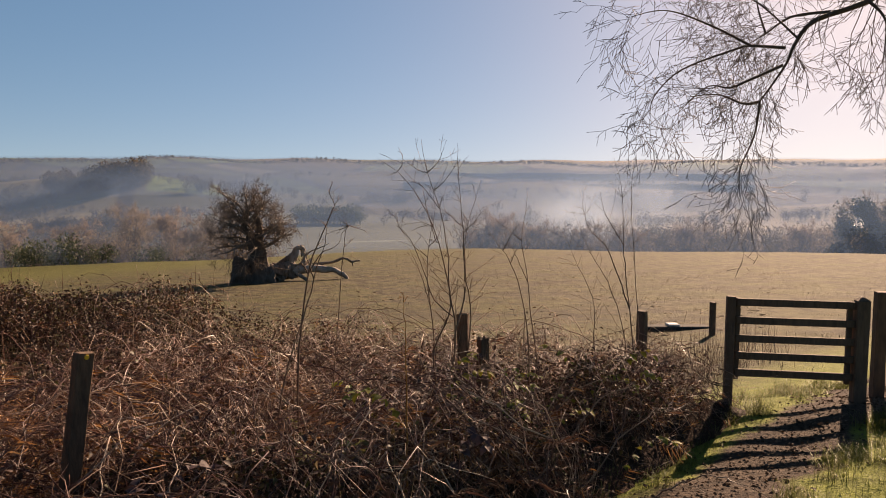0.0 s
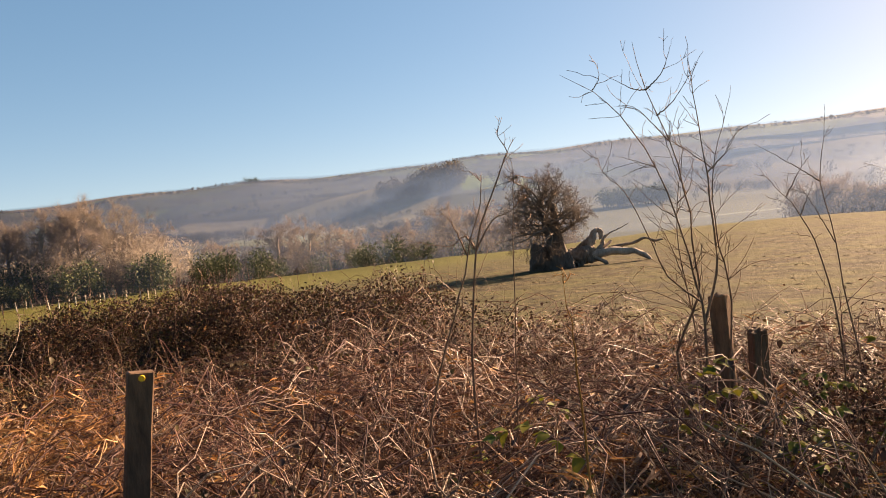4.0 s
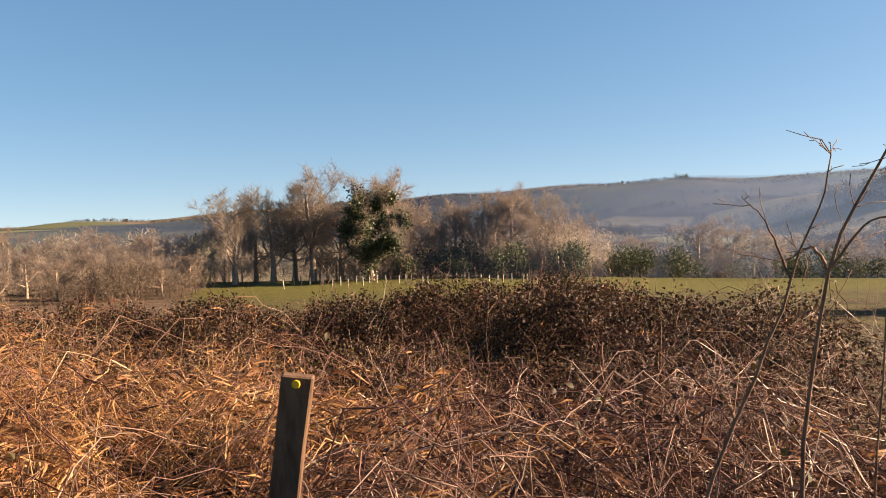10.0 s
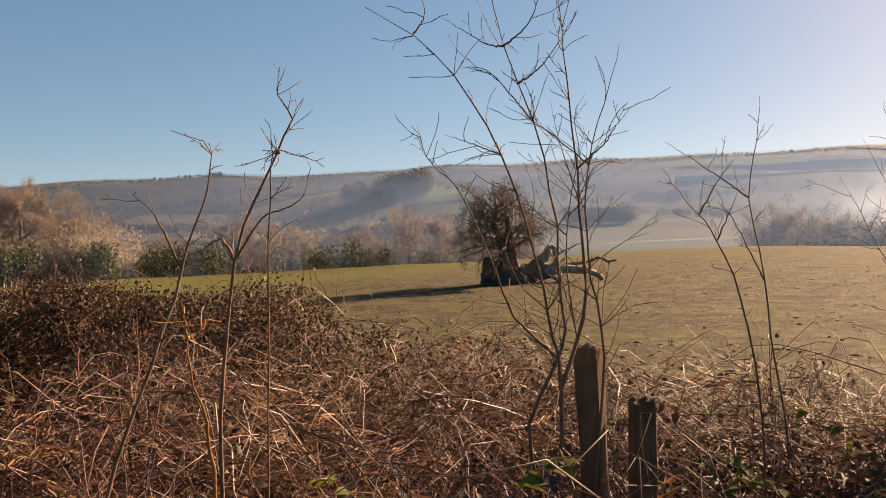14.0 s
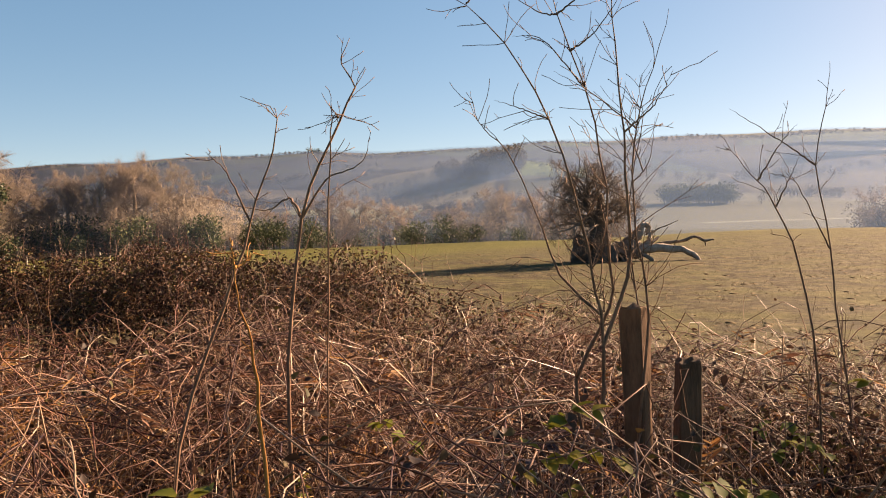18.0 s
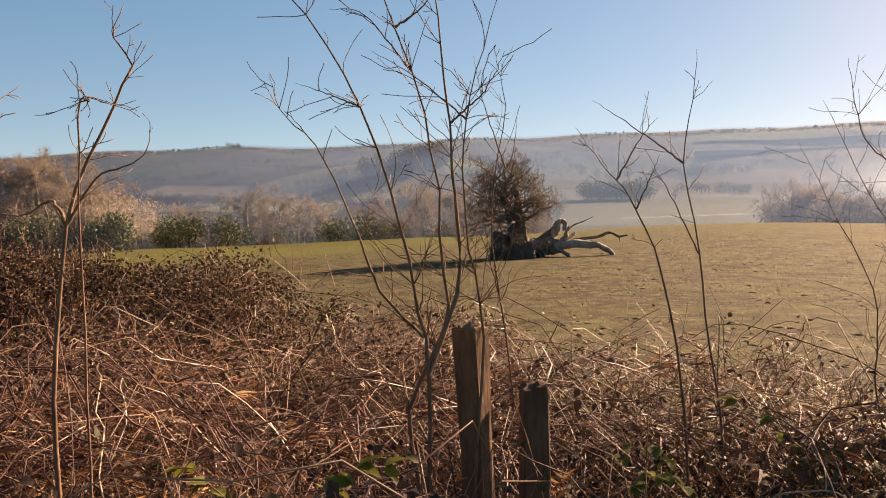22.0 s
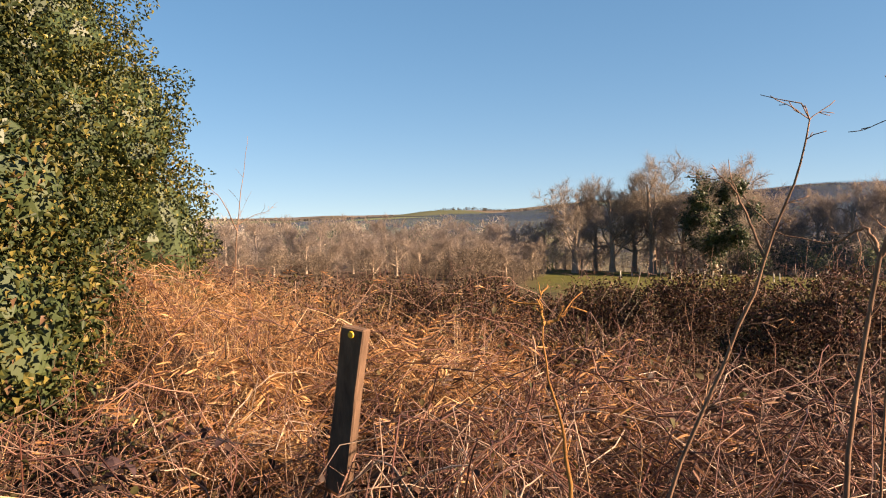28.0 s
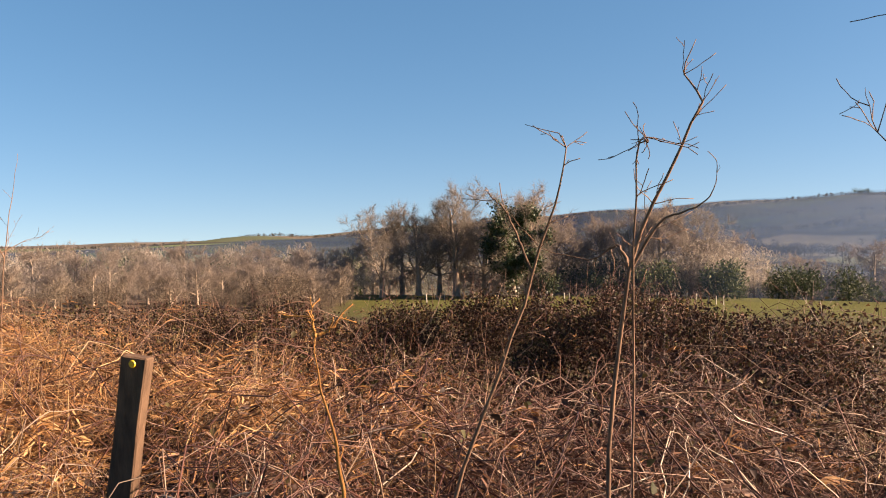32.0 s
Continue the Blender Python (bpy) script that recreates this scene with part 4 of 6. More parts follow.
SAP_D_SIDE = (
    (0.008, [(0.78, 2.4, 1.07), (0.74, 2.41, 1.37), (0.73, 2.41, 1.64), (0.78, 2.4, 1.87), (0.84, 2.39, 2.09)]),
    (0.006, [(0.51, 2.38, 1.08), (0.48, 2.38, 1.23), (0.42, 2.39, 1.4), (0.32, 2.39, 1.63), (0.22, 2.38, 1.74), (0.19, 2.38, 1.85)]),
    (0.005, [(0.52, 2.57, 2.08), (0.43, 2.58, 2.14), (0.28, 2.58, 2.23)]),
    (0.005, [(0.56, 2.57, 1.98), (0.63, 2.56, 2.07), (0.74, 2.55, 2.24)]),
    (0.005, [(0.68, 2.39, 1.72), (0.79, 2.37, 1.78), (0.85, 2.36, 1.89)]),
    (0.005, [(0.5, 2.57, 2.09), (0.58, 2.57, 2.21), (0.64, 2.56, 2.37)]),
    (0.004, [(0.57, 2.57, 1.92), (0.44, 2.58, 2.04), (0.33, 2.58, 2.06)]),
    (0.004, [(0.45, 2.33, 1.75), (0.36, 2.34, 1.78), (0.27, 2.33, 1.81)]),
    (0.004, [(0.7, 2.41, 1.72), (0.6, 2.43, 1.83), (0.47, 2.43, 1.91)]),
    (0.004, [(0.21, 2.32, 2.1), (0.22, 2.32, 2.17), (0.22, 2.32, 2.24)]),
)
SAP_F = (
    (0.009, [(1.77, 3.19, 0.52), (1.72, 3.2, 0.85), (1.68, 3.22, 1.22), (1.62, 3.23, 1.58), (1.65, 3.22, 1.83), (1.66, 3.22, 2.02)]),
    (0.006, [(1.61, 3.23, 1.6), (1.47, 3.27, 1.7), (1.27, 3.3, 1.84)]),
    (0.008, [(1.51, 2.87, 0.78), (1.44, 2.89, 1.18), (1.35, 2.9, 1.42), (1.28, 2.91, 1.52), (1.21, 2.92, 1.61), (1.14, 2.93, 1.71)]),
    (0.005, [(1.28, 2.91, 1.52), (1.35, 2.9, 1.65), (1.42, 2.89, 1.74)]),
    (0.005, [(1.35, 2.9, 1.42), (1.43, 2.89, 1.61)]),
    (0.005, [(1.68, 3.22, 1.28), (1.56, 3.25, 1.48), (1.51, 3.26, 1.56)]),
)
SAP_G = (
    (0.008, [(0.96, 3.57, 0.56), (0.91, 3.57, 0.96), (0.87, 3.57, 1.28), (0.89, 3.57, 1.53), (0.94, 3.57, 1.83), (0.92, 3.57, 2.0), (0.98, 3.57, 2.11)]),
    (0.005, [(0.87, 3.57, 1.42), (0.74, 3.57, 1.53), (0.6, 3.56, 1.69)]),
    (0.005, [(0.88, 3.52, 1.48), (0.96, 3.52, 1.62), (0.99, 3.52, 1.83)]),
    (0.005, [(0.89, 3.52, 1.6), (0.85, 3.52, 1.83), (0.8, 3.52, 2.06)]),
    (0.005, [(0.81, 3.62, 0.95), (0.82, 3.62, 1.3), (0.69, 3.62, 1.55)]),
)
SAP_H = (
    (0.011, [(2.99, 3.47, 0.51), (2.92, 3.51, 1.16), (2.89, 3.53, 1.51), (2.87, 3.55, 2.03), (2.8, 3.6, 2.35)]),
    (0.009, [(2.98, 3.47, 0.93), (2.77, 3.62, 1.46), (2.6, 3.72, 1.68), (2.53, 3.75, 2.05)]),
    (0.009, [(2.87, 3.43, 0.59), (2.74, 3.52, 1.11), (2.58, 3.61, 1.41), (2.4, 3.71, 1.86)]),
    (0.008, [(2.62, 3.59, 0.56), (2.61, 3.6, 0.96), (2.44, 3.69, 1.38), (2.31, 3.76, 1.69)]),
    (0.008, [(3.09, 3.51, 0.55), (3.03, 3.56, 1.45), (3.0, 3.58, 2.03), (3.02, 3.57, 2.37)]),
    (0.007, [(2.9, 3.53, 1.48), (2.74, 3.63, 1.81), (2.69, 3.66, 2.02)]),
)
SAP_E = (
    (0.011, [(-5.58, 2.0, 0.71), (-5.57, 2.03, 1.38), (-5.56, 2.09, 1.85), (-5.55, 2.14, 2.22)]),
    (0.006, [(-5.57, 2.04, 1.38), (-5.6, 1.91, 1.71), (-5.64, 1.74, 1.85)]),
    (0.005, [(-5.57, 2.04, 1.47), (-5.54, 2.18, 1.56), (-5.5, 2.31, 1.59)]),
)
LIMB = (
    (0.109, [(8.36, 4.58, 5.13), (7.96, 5.1, 4.75), (7.52, 5.61, 4.54), (7.36, 5.79, 4.22), (7.29, 5.87, 3.94), (7.06, 6.1, 3.43)]),
    (0.043, [(7.28, 5.87, 4.19), (6.95, 6.2, 4.25), (6.78, 6.36, 4.21), (6.21, 6.85, 3.94), (5.92, 7.09, 3.56), (5.87, 7.13, 3.26)]),
    (0.041, [(7.12, 5.75, 3.91), (6.77, 6.09, 3.7), (6.61, 6.25, 3.62), (6.37, 6.46, 3.64), (6.04, 6.74, 3.23)]),
    (0.043, [(7.2, 6.24, 3.45), (7.03, 6.4, 3.43), (6.76, 6.65, 3.58), (6.45, 6.92, 3.56)]),
)
LIMB_SIDE = (
    (0.032, [(7.06, 6.1, 3.43), (7.02, 6.14, 2.93), (6.89, 6.26, 2.43), (6.9, 6.25, 2.04)]),
    (0.043, [(8.04, 5.79, 4.77), (7.68, 6.18, 4.74), (7.44, 6.42, 4.52), (7.24, 6.62, 4.36)]),
    (0.041, [(7.65, 4.85, 4.66), (7.78, 4.68, 4.35), (7.77, 4.7, 3.76)]),
    (0.036, [(6.95, 6.2, 4.25), (6.5, 6.6, 4.6), (6.0, 7.0, 4.85), (5.5, 7.3, 4.75)]),
    (0.03, [(7.4, 5.75, 4.3), (7.0, 6.2, 4.9), (6.5, 6.6, 5.2)]),
    (0.029, [(7.3, 6.28, 4.47), (7.2, 6.38, 4.99), (7.3, 6.28, 5.31)]),
)
ORANGE = (
    (0.0078, [(-0.12, 1.19, 0.75), (-0.134, 1.18, 1.16), (-0.145, 1.165, 1.28), (-0.156, 1.152, 1.4)]),
    (0.0034, [(-0.156, 1.152, 1.39), (-0.14, 1.17, 1.41), (-0.129, 1.185, 1.43)]),
    (0.003, [(-0.156, 1.152, 1.39), (-0.158, 1.15, 1.42), (-0.16, 1.148, 1.457)]),
)


def smooth_path(pts, n):
    """A curve through a few points."""
    pts = np.asarray(pts, float)
    s = np.linspace(0, len(pts) - 1, n)
    i = np.clip(s.astype(int), 0, len(pts) - 2)
    f = (s - i)[:, None]
    a, b, c, d = (pts[np.clip(i + k, 0, len(pts) - 1)] for k in (-1, 0, 1, 2))
    return 0.5 * (2 * b + (c - a) * f + (2 * a - 5 * b + 4 * c - d) * f**2 + (3 * b - a - 3 * c + d) * f**3)


def shoot(rng, start, way, length, radius, steps=6, wander=0.18, lift=0.15):
    """One crooked twig."""
    pts, d = [np.array(start)], np.array(way, float) / np.linalg.norm(way)
    for _ in range(steps - 1):
        d = d + rng.normal(0, wander, 3) + np.array([0, 0, lift / steps])
        d /= np.linalg.norm(d)
        pts.append(pts[-1] + d * length / (steps - 1))
    return np.array(pts), radius * (1 - 0.7 * np.linspace(0, 1, steps))


def sapling(name, stems, label, seed, twigs=12, reach=0.34, group="saplings by the fence", bark=M_SAPLING, slim=0.86):
    rng = np.random.default_rng(seed)
    foot = np.array(stems[0][1][0])
    gz = float(ground(foot[0], foot[1]))
    root = empty(name, (foot[0], foot[1], gz))
    tagged(root, label, "sapling", group)
    twig_paths = []
    grown = np.zeros((0, 3))
    for radius, pts in stems:
        radius *= slim
        pts = [np.array(q) - (foot[0], foot[1], gz) for q in pts]
        gap = np.linalg.norm(grown - pts[0], axis=1) if len(grown) else np.array([9.0])
        ground_stem = gap.min() > 0.13 or pts[0][2] < 0.95
        if ground_stem:
            base = np.array([pts[0][0] * 0.55, pts[0][1] * 0.55, -0.05])
            pts = [base] + ([base * 0.45 + pts[0] * 0.55 + (0, 0, 0.03)] if pts[0][2] > 0.7 else []) + pts
        else:
            pts = [grown[gap.argmin()]] + pts[1:]
        curve = smooth_path(pts, 22)
        grown = np.concatenate([grown, curve])
        curve[1:-1] += rng.normal(0, radius * 0.35, (20, 3))
        rad = radius * (1.0 - 0.9 * np.linspace(0, 1, 22) ** 0.9)
        part("stem" if ground_stem else "branch", mesh_of("stem", *tubes([(curve, rad)], 6), bark, True), root)
        total = np.linalg.norm(np.diff(curve, axis=0), axis=1).sum()
        count = max(3, int(twigs * total / 1.6))
        for k in range(count):
            q = rng.uniform(0.35 if ground_stem else 0.15, 0.97)
            i = int(q * 20)
            way = curve[i + 1] - curve[i]
            way /= np.linalg.norm(way)
            side = np.cross(way, rng.normal(0, 1, 3))
            side /= np.linalg.norm(side)
            ln = reach * rng.uniform(0.3, 1.0) * (1.15 - 0.7 * q)
            p, r = shoot(rng, curve[i], way * rng.uniform(0.5, 1.0) + side * 0.8, ln, max(0.0016, rad[i] * 0.4), 6, 0.16)
            twig_paths.append((p, np.maximum(r, 0.0012)))
            for _ in range(rng.integers(0, 3)):
                j = rng.integers(1, 5)
                d = p[j] - p[j - 1]
                o = np.cross(d, rng.normal(0, 1, 3))
                o /= np.linalg.norm(o) + 1e-9
                q2, r2 = shoot(rng, p[j], d / (np.linalg.norm(d) + 1e-9) + o * 0.8, ln * rng.uniform(0.15, 0.4), 0.0012, 4)
                twig_paths.append((q2, np.maximum(r2, 0.001)))
    tagged(part("twig_growth", mesh_of("twig_growth", *tubes(twig_paths, 3), bark), root), kind="stuff")
    return root


sapling("sapling", SAP_C, "slender bare sapling with two forked stems in the bracken", 31, 11, 0.22)
sapling("sapling", SAP_D + SAP_D_SIDE, "many-stemmed bare sapling beside a weathered fence post", 32, 22, 0.34)
sapling("sapling", SAP_F, "thin bare sapling with two wide forks at the field edge", 33, 7, 0.26)
sapling("sapling", SAP_G, "slim upright bare sapling with fine twigs by the fence", 34, 16, 0.26)
sapling("sapling", SAP_H, "bushy bare sapling with many stems near the gate", 35, 16, 0.5)
sapling("orange_stalk", ORANGE, "thick orange dead stalk with a broken fork", 37, 2, 0.08, "saplings by the fence", M_ORANGE, 1.0)
sapling("sapling", SAP_E, "single thin bare sapling standing in orange bracken", 36, 8, 0.4)

ry_ = np.random.default_rng(350)
ux = ry_.uniform(-1.4, 3.2, 130)
uy = 1.5 + 0.42 * ux + ry_.uniform(-0.1, 1.3, 130)
uv_, ut, _ = blades(ry_, np.stack([ux, uy, ground(ux, uy) + 0.2], 1), (0.5, 1.15), (0.0018, 0.0038), (0.0, 0.4), 0.25, 4, 5)
tagged(new("young_shoots", mesh_of("young_shoots", uv_, ut, M_SAPLING)), "thin bare upright shoots along the old fence", "shoots", kind="stuff")

# ---- fence posts, gate, trough ----


def post(name, at, size, lean, turn, label, material, seed, ragged=0.006):
    root = empty(name, (*at[:2], float(ground(*at[:2])) - 0.1))
    tip = Vector((*lean, 1)).normalized()
    tip = Vector((0, 0, 1)).rotation_difference(tip).to_matrix().to_4x4()
    root.matrix_world = Matrix.Translation((*at[:2], float(ground(*at[:2])) - 0.1)) @ tip @ pose(0, 0, 0, 0, 0, turn)
    tagged(root, label, "post", "fence posts")
    h = at[2] - float(ground(*at[:2])) + 0.1
    part("stake", box_mesh("stake", (*size, h), material, 0.005, ragged, seed), root)
    return root, h


def turned(bm, m):
    bmesh.ops.transform(bm, matrix=m, verts=bm.verts)
    return bm


def disc_mesh(name, radius, thick, material, m=Matrix()):
    bm = bmesh.new()
    bmesh.ops.create_cone(bm, cap_ends=True, segments=20, radius1=radius, radius2=radius * 0.85, depth=thick)
    turned(bm, m)
    me = bpy.data.meshes.new(name)
    bm.to_mesh(me)
    bm.free()
    me.materials.append(material)
    return me


post_a, ha = post("fence_post", (-1.83, 1.38, 1.18), (0.09, 0.048), (0.11, 0.09), 35, "dark squared waymark post leaning in the bracken", M_POST_PALE, 1)
part("waymark_disc", disc_mesh("waymark_disc", 0.0125, 0.004, M_YELLOW, pose(0.0, -0.028, ha - 0.022, 90, 0, 0)), post_a, "small round yellow waymark")
post("fence_post", (0.79, 2.47, 1.1), (0.085, 0.08), (-0.03, 0.0), 58, "weathered red-brown fence post with a rotted, ragged top", M_POST, 2, 0.016)
post("fence_post", (0.925, 2.53, 0.9), (0.09, 0.07), (0.01, 0.0), 15, "short dark fence post stump in the brambles", M_POST_PALE, 3, 0.02)
post("fence_post", (3.43, 3.9, 0.78), (0.09, 0.09), (0.0, 0.02), 30, "dark fence post half hidden in scrub", M_POST_DARK, 4)
post("fence_post", (10.76, 11.02, -0.4), (0.11, 0.11), (0.0, 0.0), 10, "short dark fence post in the pasture", M_POST_DARK, 5)

GL, GR = Vector((4.23, 3.51, 0.96)), Vector((5.33, 2.87, 0.99))
gate_turn = math.degrees(math.atan2(GR.y - GL.y, GR.x - GL.x))


def gate_post(at, size, cap, label):
    root = empty("gate_post", (at[0], at[1], float(ground(at[0], at[1])) - 0.1), gate_turn)
    tagged(root, label, "gate post", "gate posts")
    h = at[2] - float(ground(at[0], at[1])) + 0.1
    part("post", box_mesh("post", (size, size, h - cap), M_GATE, 0.006, 0.004, 3), root)
    if cap:
        bm = bmesh.new()
        bmesh.ops.create_cone(bm, cap_ends=True, segments=4, radius1=size * 0.69, radius2=0.02, depth=cap)
        turned(bm, pose(0, 0, h - cap / 2, 0, 0, 45))
        me = bpy.data.meshes.new("cap")
        bm.to_mesh(me)
        bm.free()
        me.materials.append(M_GATE)
        part("cap", me, root)
    return root


gate_post(GL, 0.085, 0.0, "brown timber gate post with a flat top")
gate_post(GR, 0.125, 0.035, "stout brown timber gate post with a pointed top")
gate_post((6.1, 3.25, 0.97), 0.12, 0.0, "brown timber post behind the gate")
span = (GR - GL).length
gz = float(ground(4.8, 3.2))
gate = empty("field_gate", (GL.x, GL.y, gz), gate_turn)
tagged(gate, "closed brown timber gate with five bars", "gate")
for k, z in enumerate((0.16, 0.34, 0.52, 0.71, 0.9)):
    me = box_mesh("bar", (span - 0.12, 0.035, 0.075), M_GATE, 0.004, 0.003, 10 + k)
    bar = part("bar", me, gate)
    bar.location = (span / 2, 0, z - 0.037 - gz)
for x in (0.08, span - 0.1):
    stile = part("stile", box_mesh("stile", (0.05, 0.04, 0.86), M_GATE, 0.004, 0.002, 20), gate)
    stile.location = (x, 0.038, 0.08 - gz)
rails = empty("rail_fence", (6.1, 3.25, gz), gate_turn)
tagged(rails, "brown timber rails running on from the gate", "fence")
for z in (0.34, 0.52, 0.71, 0.9):
    rail = part("rail", box_mesh("rail", (2.4, 0.035, 0.085), M_GATE, 0.004, 0.003, 30), rails)
    rail.location = (1.2, 0, z - 0.04 - gz)
far_post = part("post", box_mesh("post", (0.1, 0.1, 1.0 - gz), M_GATE, 0.005, 0.004, 31), rails)
far_post.location = (2.4, 0.07, -0.1)

rb_ = np.random.default_rng(131)
sx_, sy_ = rb_.uniform(4.6, 9.5, 420), rb_.uniform(0.0, 1.0, 420)
sy_ = 0.55 * sx_ + 2.2 + 1.8 * sy_
bv, bt, _ = blades(rb_, np.stack([sx_, sy_, ground(sx_, sy_) - 0.03], 1), (0.25, 0.85), (0.002, 0.005), (0.0, 0.5), 0.3)
tagged(new("dry_stems", mesh_of("dry_stems", bv, bt, M_CANE)), "thin dead stems of scrub behind the gate", "dry stems", kind="stuff")

tz = float(ground(11.2, 12.7))
trough = empty("water_trough", (11.15, 12.75, tz - 0.04), -18)
tagged(trough, "low dark livestock trough in the pasture", "trough")
part("basin", box_mesh("basin", (1.7, 0.4, 0.15), M_TROUGH, 0.03), trough)
lid = part("float_cover", box_mesh("float_cover", (0.28, 0.3, 0.05), M_WHITE, 0.012), trough, "white float cover")
lid.location = (-0.1, 0, 0.152)

# ---- trees ----


def branch_out(rng, start, way, length, radius, level, spread, paths, droop=0.0, kids=(6, 6, 6), lift=0.25):
    """Grows limbs level by level; paths[level] gathers (points, radii)."""
    steps = (9, 7, 4, 2)[min(level, 3)]
    pts, rad = shoot(rng, start, way, length, radius, steps, 0.16 + 0.05 * level, lift - droop)
    paths[min(level, 3)].append((pts, rad))
    if level >= len(kids):
        return
    for k in range(kids[level]):
        q = 0.25 + 0.72 * (k + rng.random()) / kids[level]
        i = min(int(q * (steps - 1)), steps - 2)
        d = pts[i + 1] - pts[i]
        d /= np.linalg.norm(d)
        o = np.cross(d, rng.normal(0, 1, 3))
        o /= np.linalg.norm(o) + 1e-9
        at = pts[i] + (pts[i + 1] - pts[i]) * rng.random()
        branch_out(rng, at, d * rng.uniform(0.4, 0.9) + o * spread, length * rng.uniform(0.38, 0.68) * (1.1 - 0.4 * q), max(rad[i] * 0.55, 0.006), level + 1, spread, paths, droop, kids, lift)


def ribbons(paths, least=0.012):
    """Flat crossed strips for the finest twigs."""
    vs, ts, n = [], [], 0
    for pts, rad in paths:
        d = pts[-1] - pts[0]
        o = np.cross(d, (0.3, 0.5, 0.8))
        o /= np.linalg.norm(o) + 1e-9
        w = np.maximum(rad, least)[:, None] * o
        vs.append(np.concatenate([pts - w, pts + w]))
        m = len(pts)
        for i in range(m - 1):
            ts += [[n + i, n + i + 1, n + m + i + 1], [n + i, n + m + i + 1, n + m + i]]
        n += 2 * m
    return np.concatenate(vs), np.array(ts)


def slivers(rng, paths, each, length, width):
    """Fine end twigs along branches, one thin blade each."""
    vs = []
    for pts, rad in paths:
        i = rng.integers(0, len(pts) - 1, each)
        f = rng.random((each, 1))
        at = pts[i] * (1 - f) + pts[i + 1] * f
        d = pts[i + 1] - pts[i]
        d = d / (np.linalg.norm(d, axis=1, keepdims=True) + 1e-9) * 0.7 + rng.normal(0, 0.42, (each, 3))
        d /= np.linalg.norm(d, axis=1, keepdims=True)
        o = np.cross(d, rng.normal(0, 1, (each, 3)))
        o *= width / (np.linalg.norm(o, axis=1, keepdims=True) + 1e-9)
        vs.append(np.stack([at - o, at + o, at + d * length * rng.uniform(0.4, 1.2, (each, 1))], 1).reshape(-1, 3))
    v = np.concatenate(vs)
    return v, np.arange(len(v)).reshape(-1, 3)


def bare_tree(name, at, height, seed, label, twig, bark, spread=0.8, limbs=9, fork=0.35, group="bare trees by the pasture", trunk=0.03, twig_width=0.012, ivy=0, kids=(6, 6), tuft=34):
    rng = np.random.default_rng(seed)
    root = empty(name, at)
    tagged(root, label, "tree", group)
    paths = [[], [], [], []]
    pts, rad = shoot(rng, (0, 0, -0.3), (0, 0, 1), height * 0.75, height * trunk, 10, 0.05, 0.4)
    for k in range(limbs):
        q = fork + (0.97 - fork) * (k + rng.random()) / limbs
        i = min(int(q * 9), 8)
        a = k * 2.4 + rng.uniform(-0.5, 0.5)
        way = np.array([math.cos(a) * spread, math.sin(a) * spread, rng.uniform(0.45, 1.0)])
        branch_out(rng, pts[i], way, height * rng.uniform(0.34, 0.5) * (1.15 - 0.45 * q), rad[i] * 0.5, 0, spread, paths, 0.0, kids, 0.14)
    part("trunk", mesh_of("trunk", *tubes([(pts, rad * (1 + 0.5 * np.exp(-np.arange(10) * 1.5)))], 9), bark, True), root)
    near = [[] for _ in paths[0]]
    for p, r in paths[1]:
        near[int(np.argmin([np.linalg.norm(q - p[0], axis=1).min() for q, _ in paths[0]]))].append((p, r))
    for limb, more in zip(paths[0], near):
        part("limb", mesh_of("limb", *tubes([limb] + more, 5), bark), root)
    tagged(part("crown", mesh_of("crown", *merge(ribbons(paths[2], twig_width), slivers(rng, paths[2], tuft, height * 0.08, twig_width * 0.36)), twig), root), kind="stuff")
    if ivy:
        at_ = np.concatenate([p[:-1] for p, _ in paths[0]] + [p[:4] for p, _ in paths[1]] + [pts] * 3)
        each = max(1, int(ivy * 6000 / len(at_)))
        at_ = np.repeat(at_, each, 0) + rng.normal(0, 0.03 * height, (len(at_) * each, 3)) - np.array([0, 0, 0.045]) * height * rng.random((len(at_) * each, 1))
        leaves_at("ivy", at_, M_IVY, "", "", small_leaf(0.24, 0.2), rng, (0.6, 1.3), root)
    return root


def place_at(az, r):
    x, y = r * math.sin(radians(az)), r * math.cos(radians(az))
    return x, y, float(ground(x, y)) - 0.1


# Trees along the foot of the pasture: bearing in degrees, distance, height, kind.
KINDS = {}
for kind, (h, twig, spread, seed, limbs, kids, ivy, label) in {
    "tall": (11.5, M_TWIG_GREY, 0.76, 51, 10, (7, 8), 0, "tall bare grey-twigged tree at the pasture's edge"),
    "round": (11.0, M_TWIG_RED, 0.85, 52, 11, (7, 8), 0, "round-headed bare reddish tree at the pasture's edge"),
    "ivied": (10.5, M_TWIG_GREY, 0.75, 53, 9, (7, 7), 4, "bare tree thickly hung with dark ivy"),
    "broad": (9.0, M_TWIG_RED, 0.95, 54, 10, (7, 8), 0, "broad bare oak with a warm brown crown"),
}.items():
    KINDS[kind] = bare_tree("bare_tree", (0, 0, 0), h, seed, label, twig, M_BARK, spread * 1.1, limbs, 0.3, ivy=ivy, kids=kids, twig_width=0.017), h
used = set()
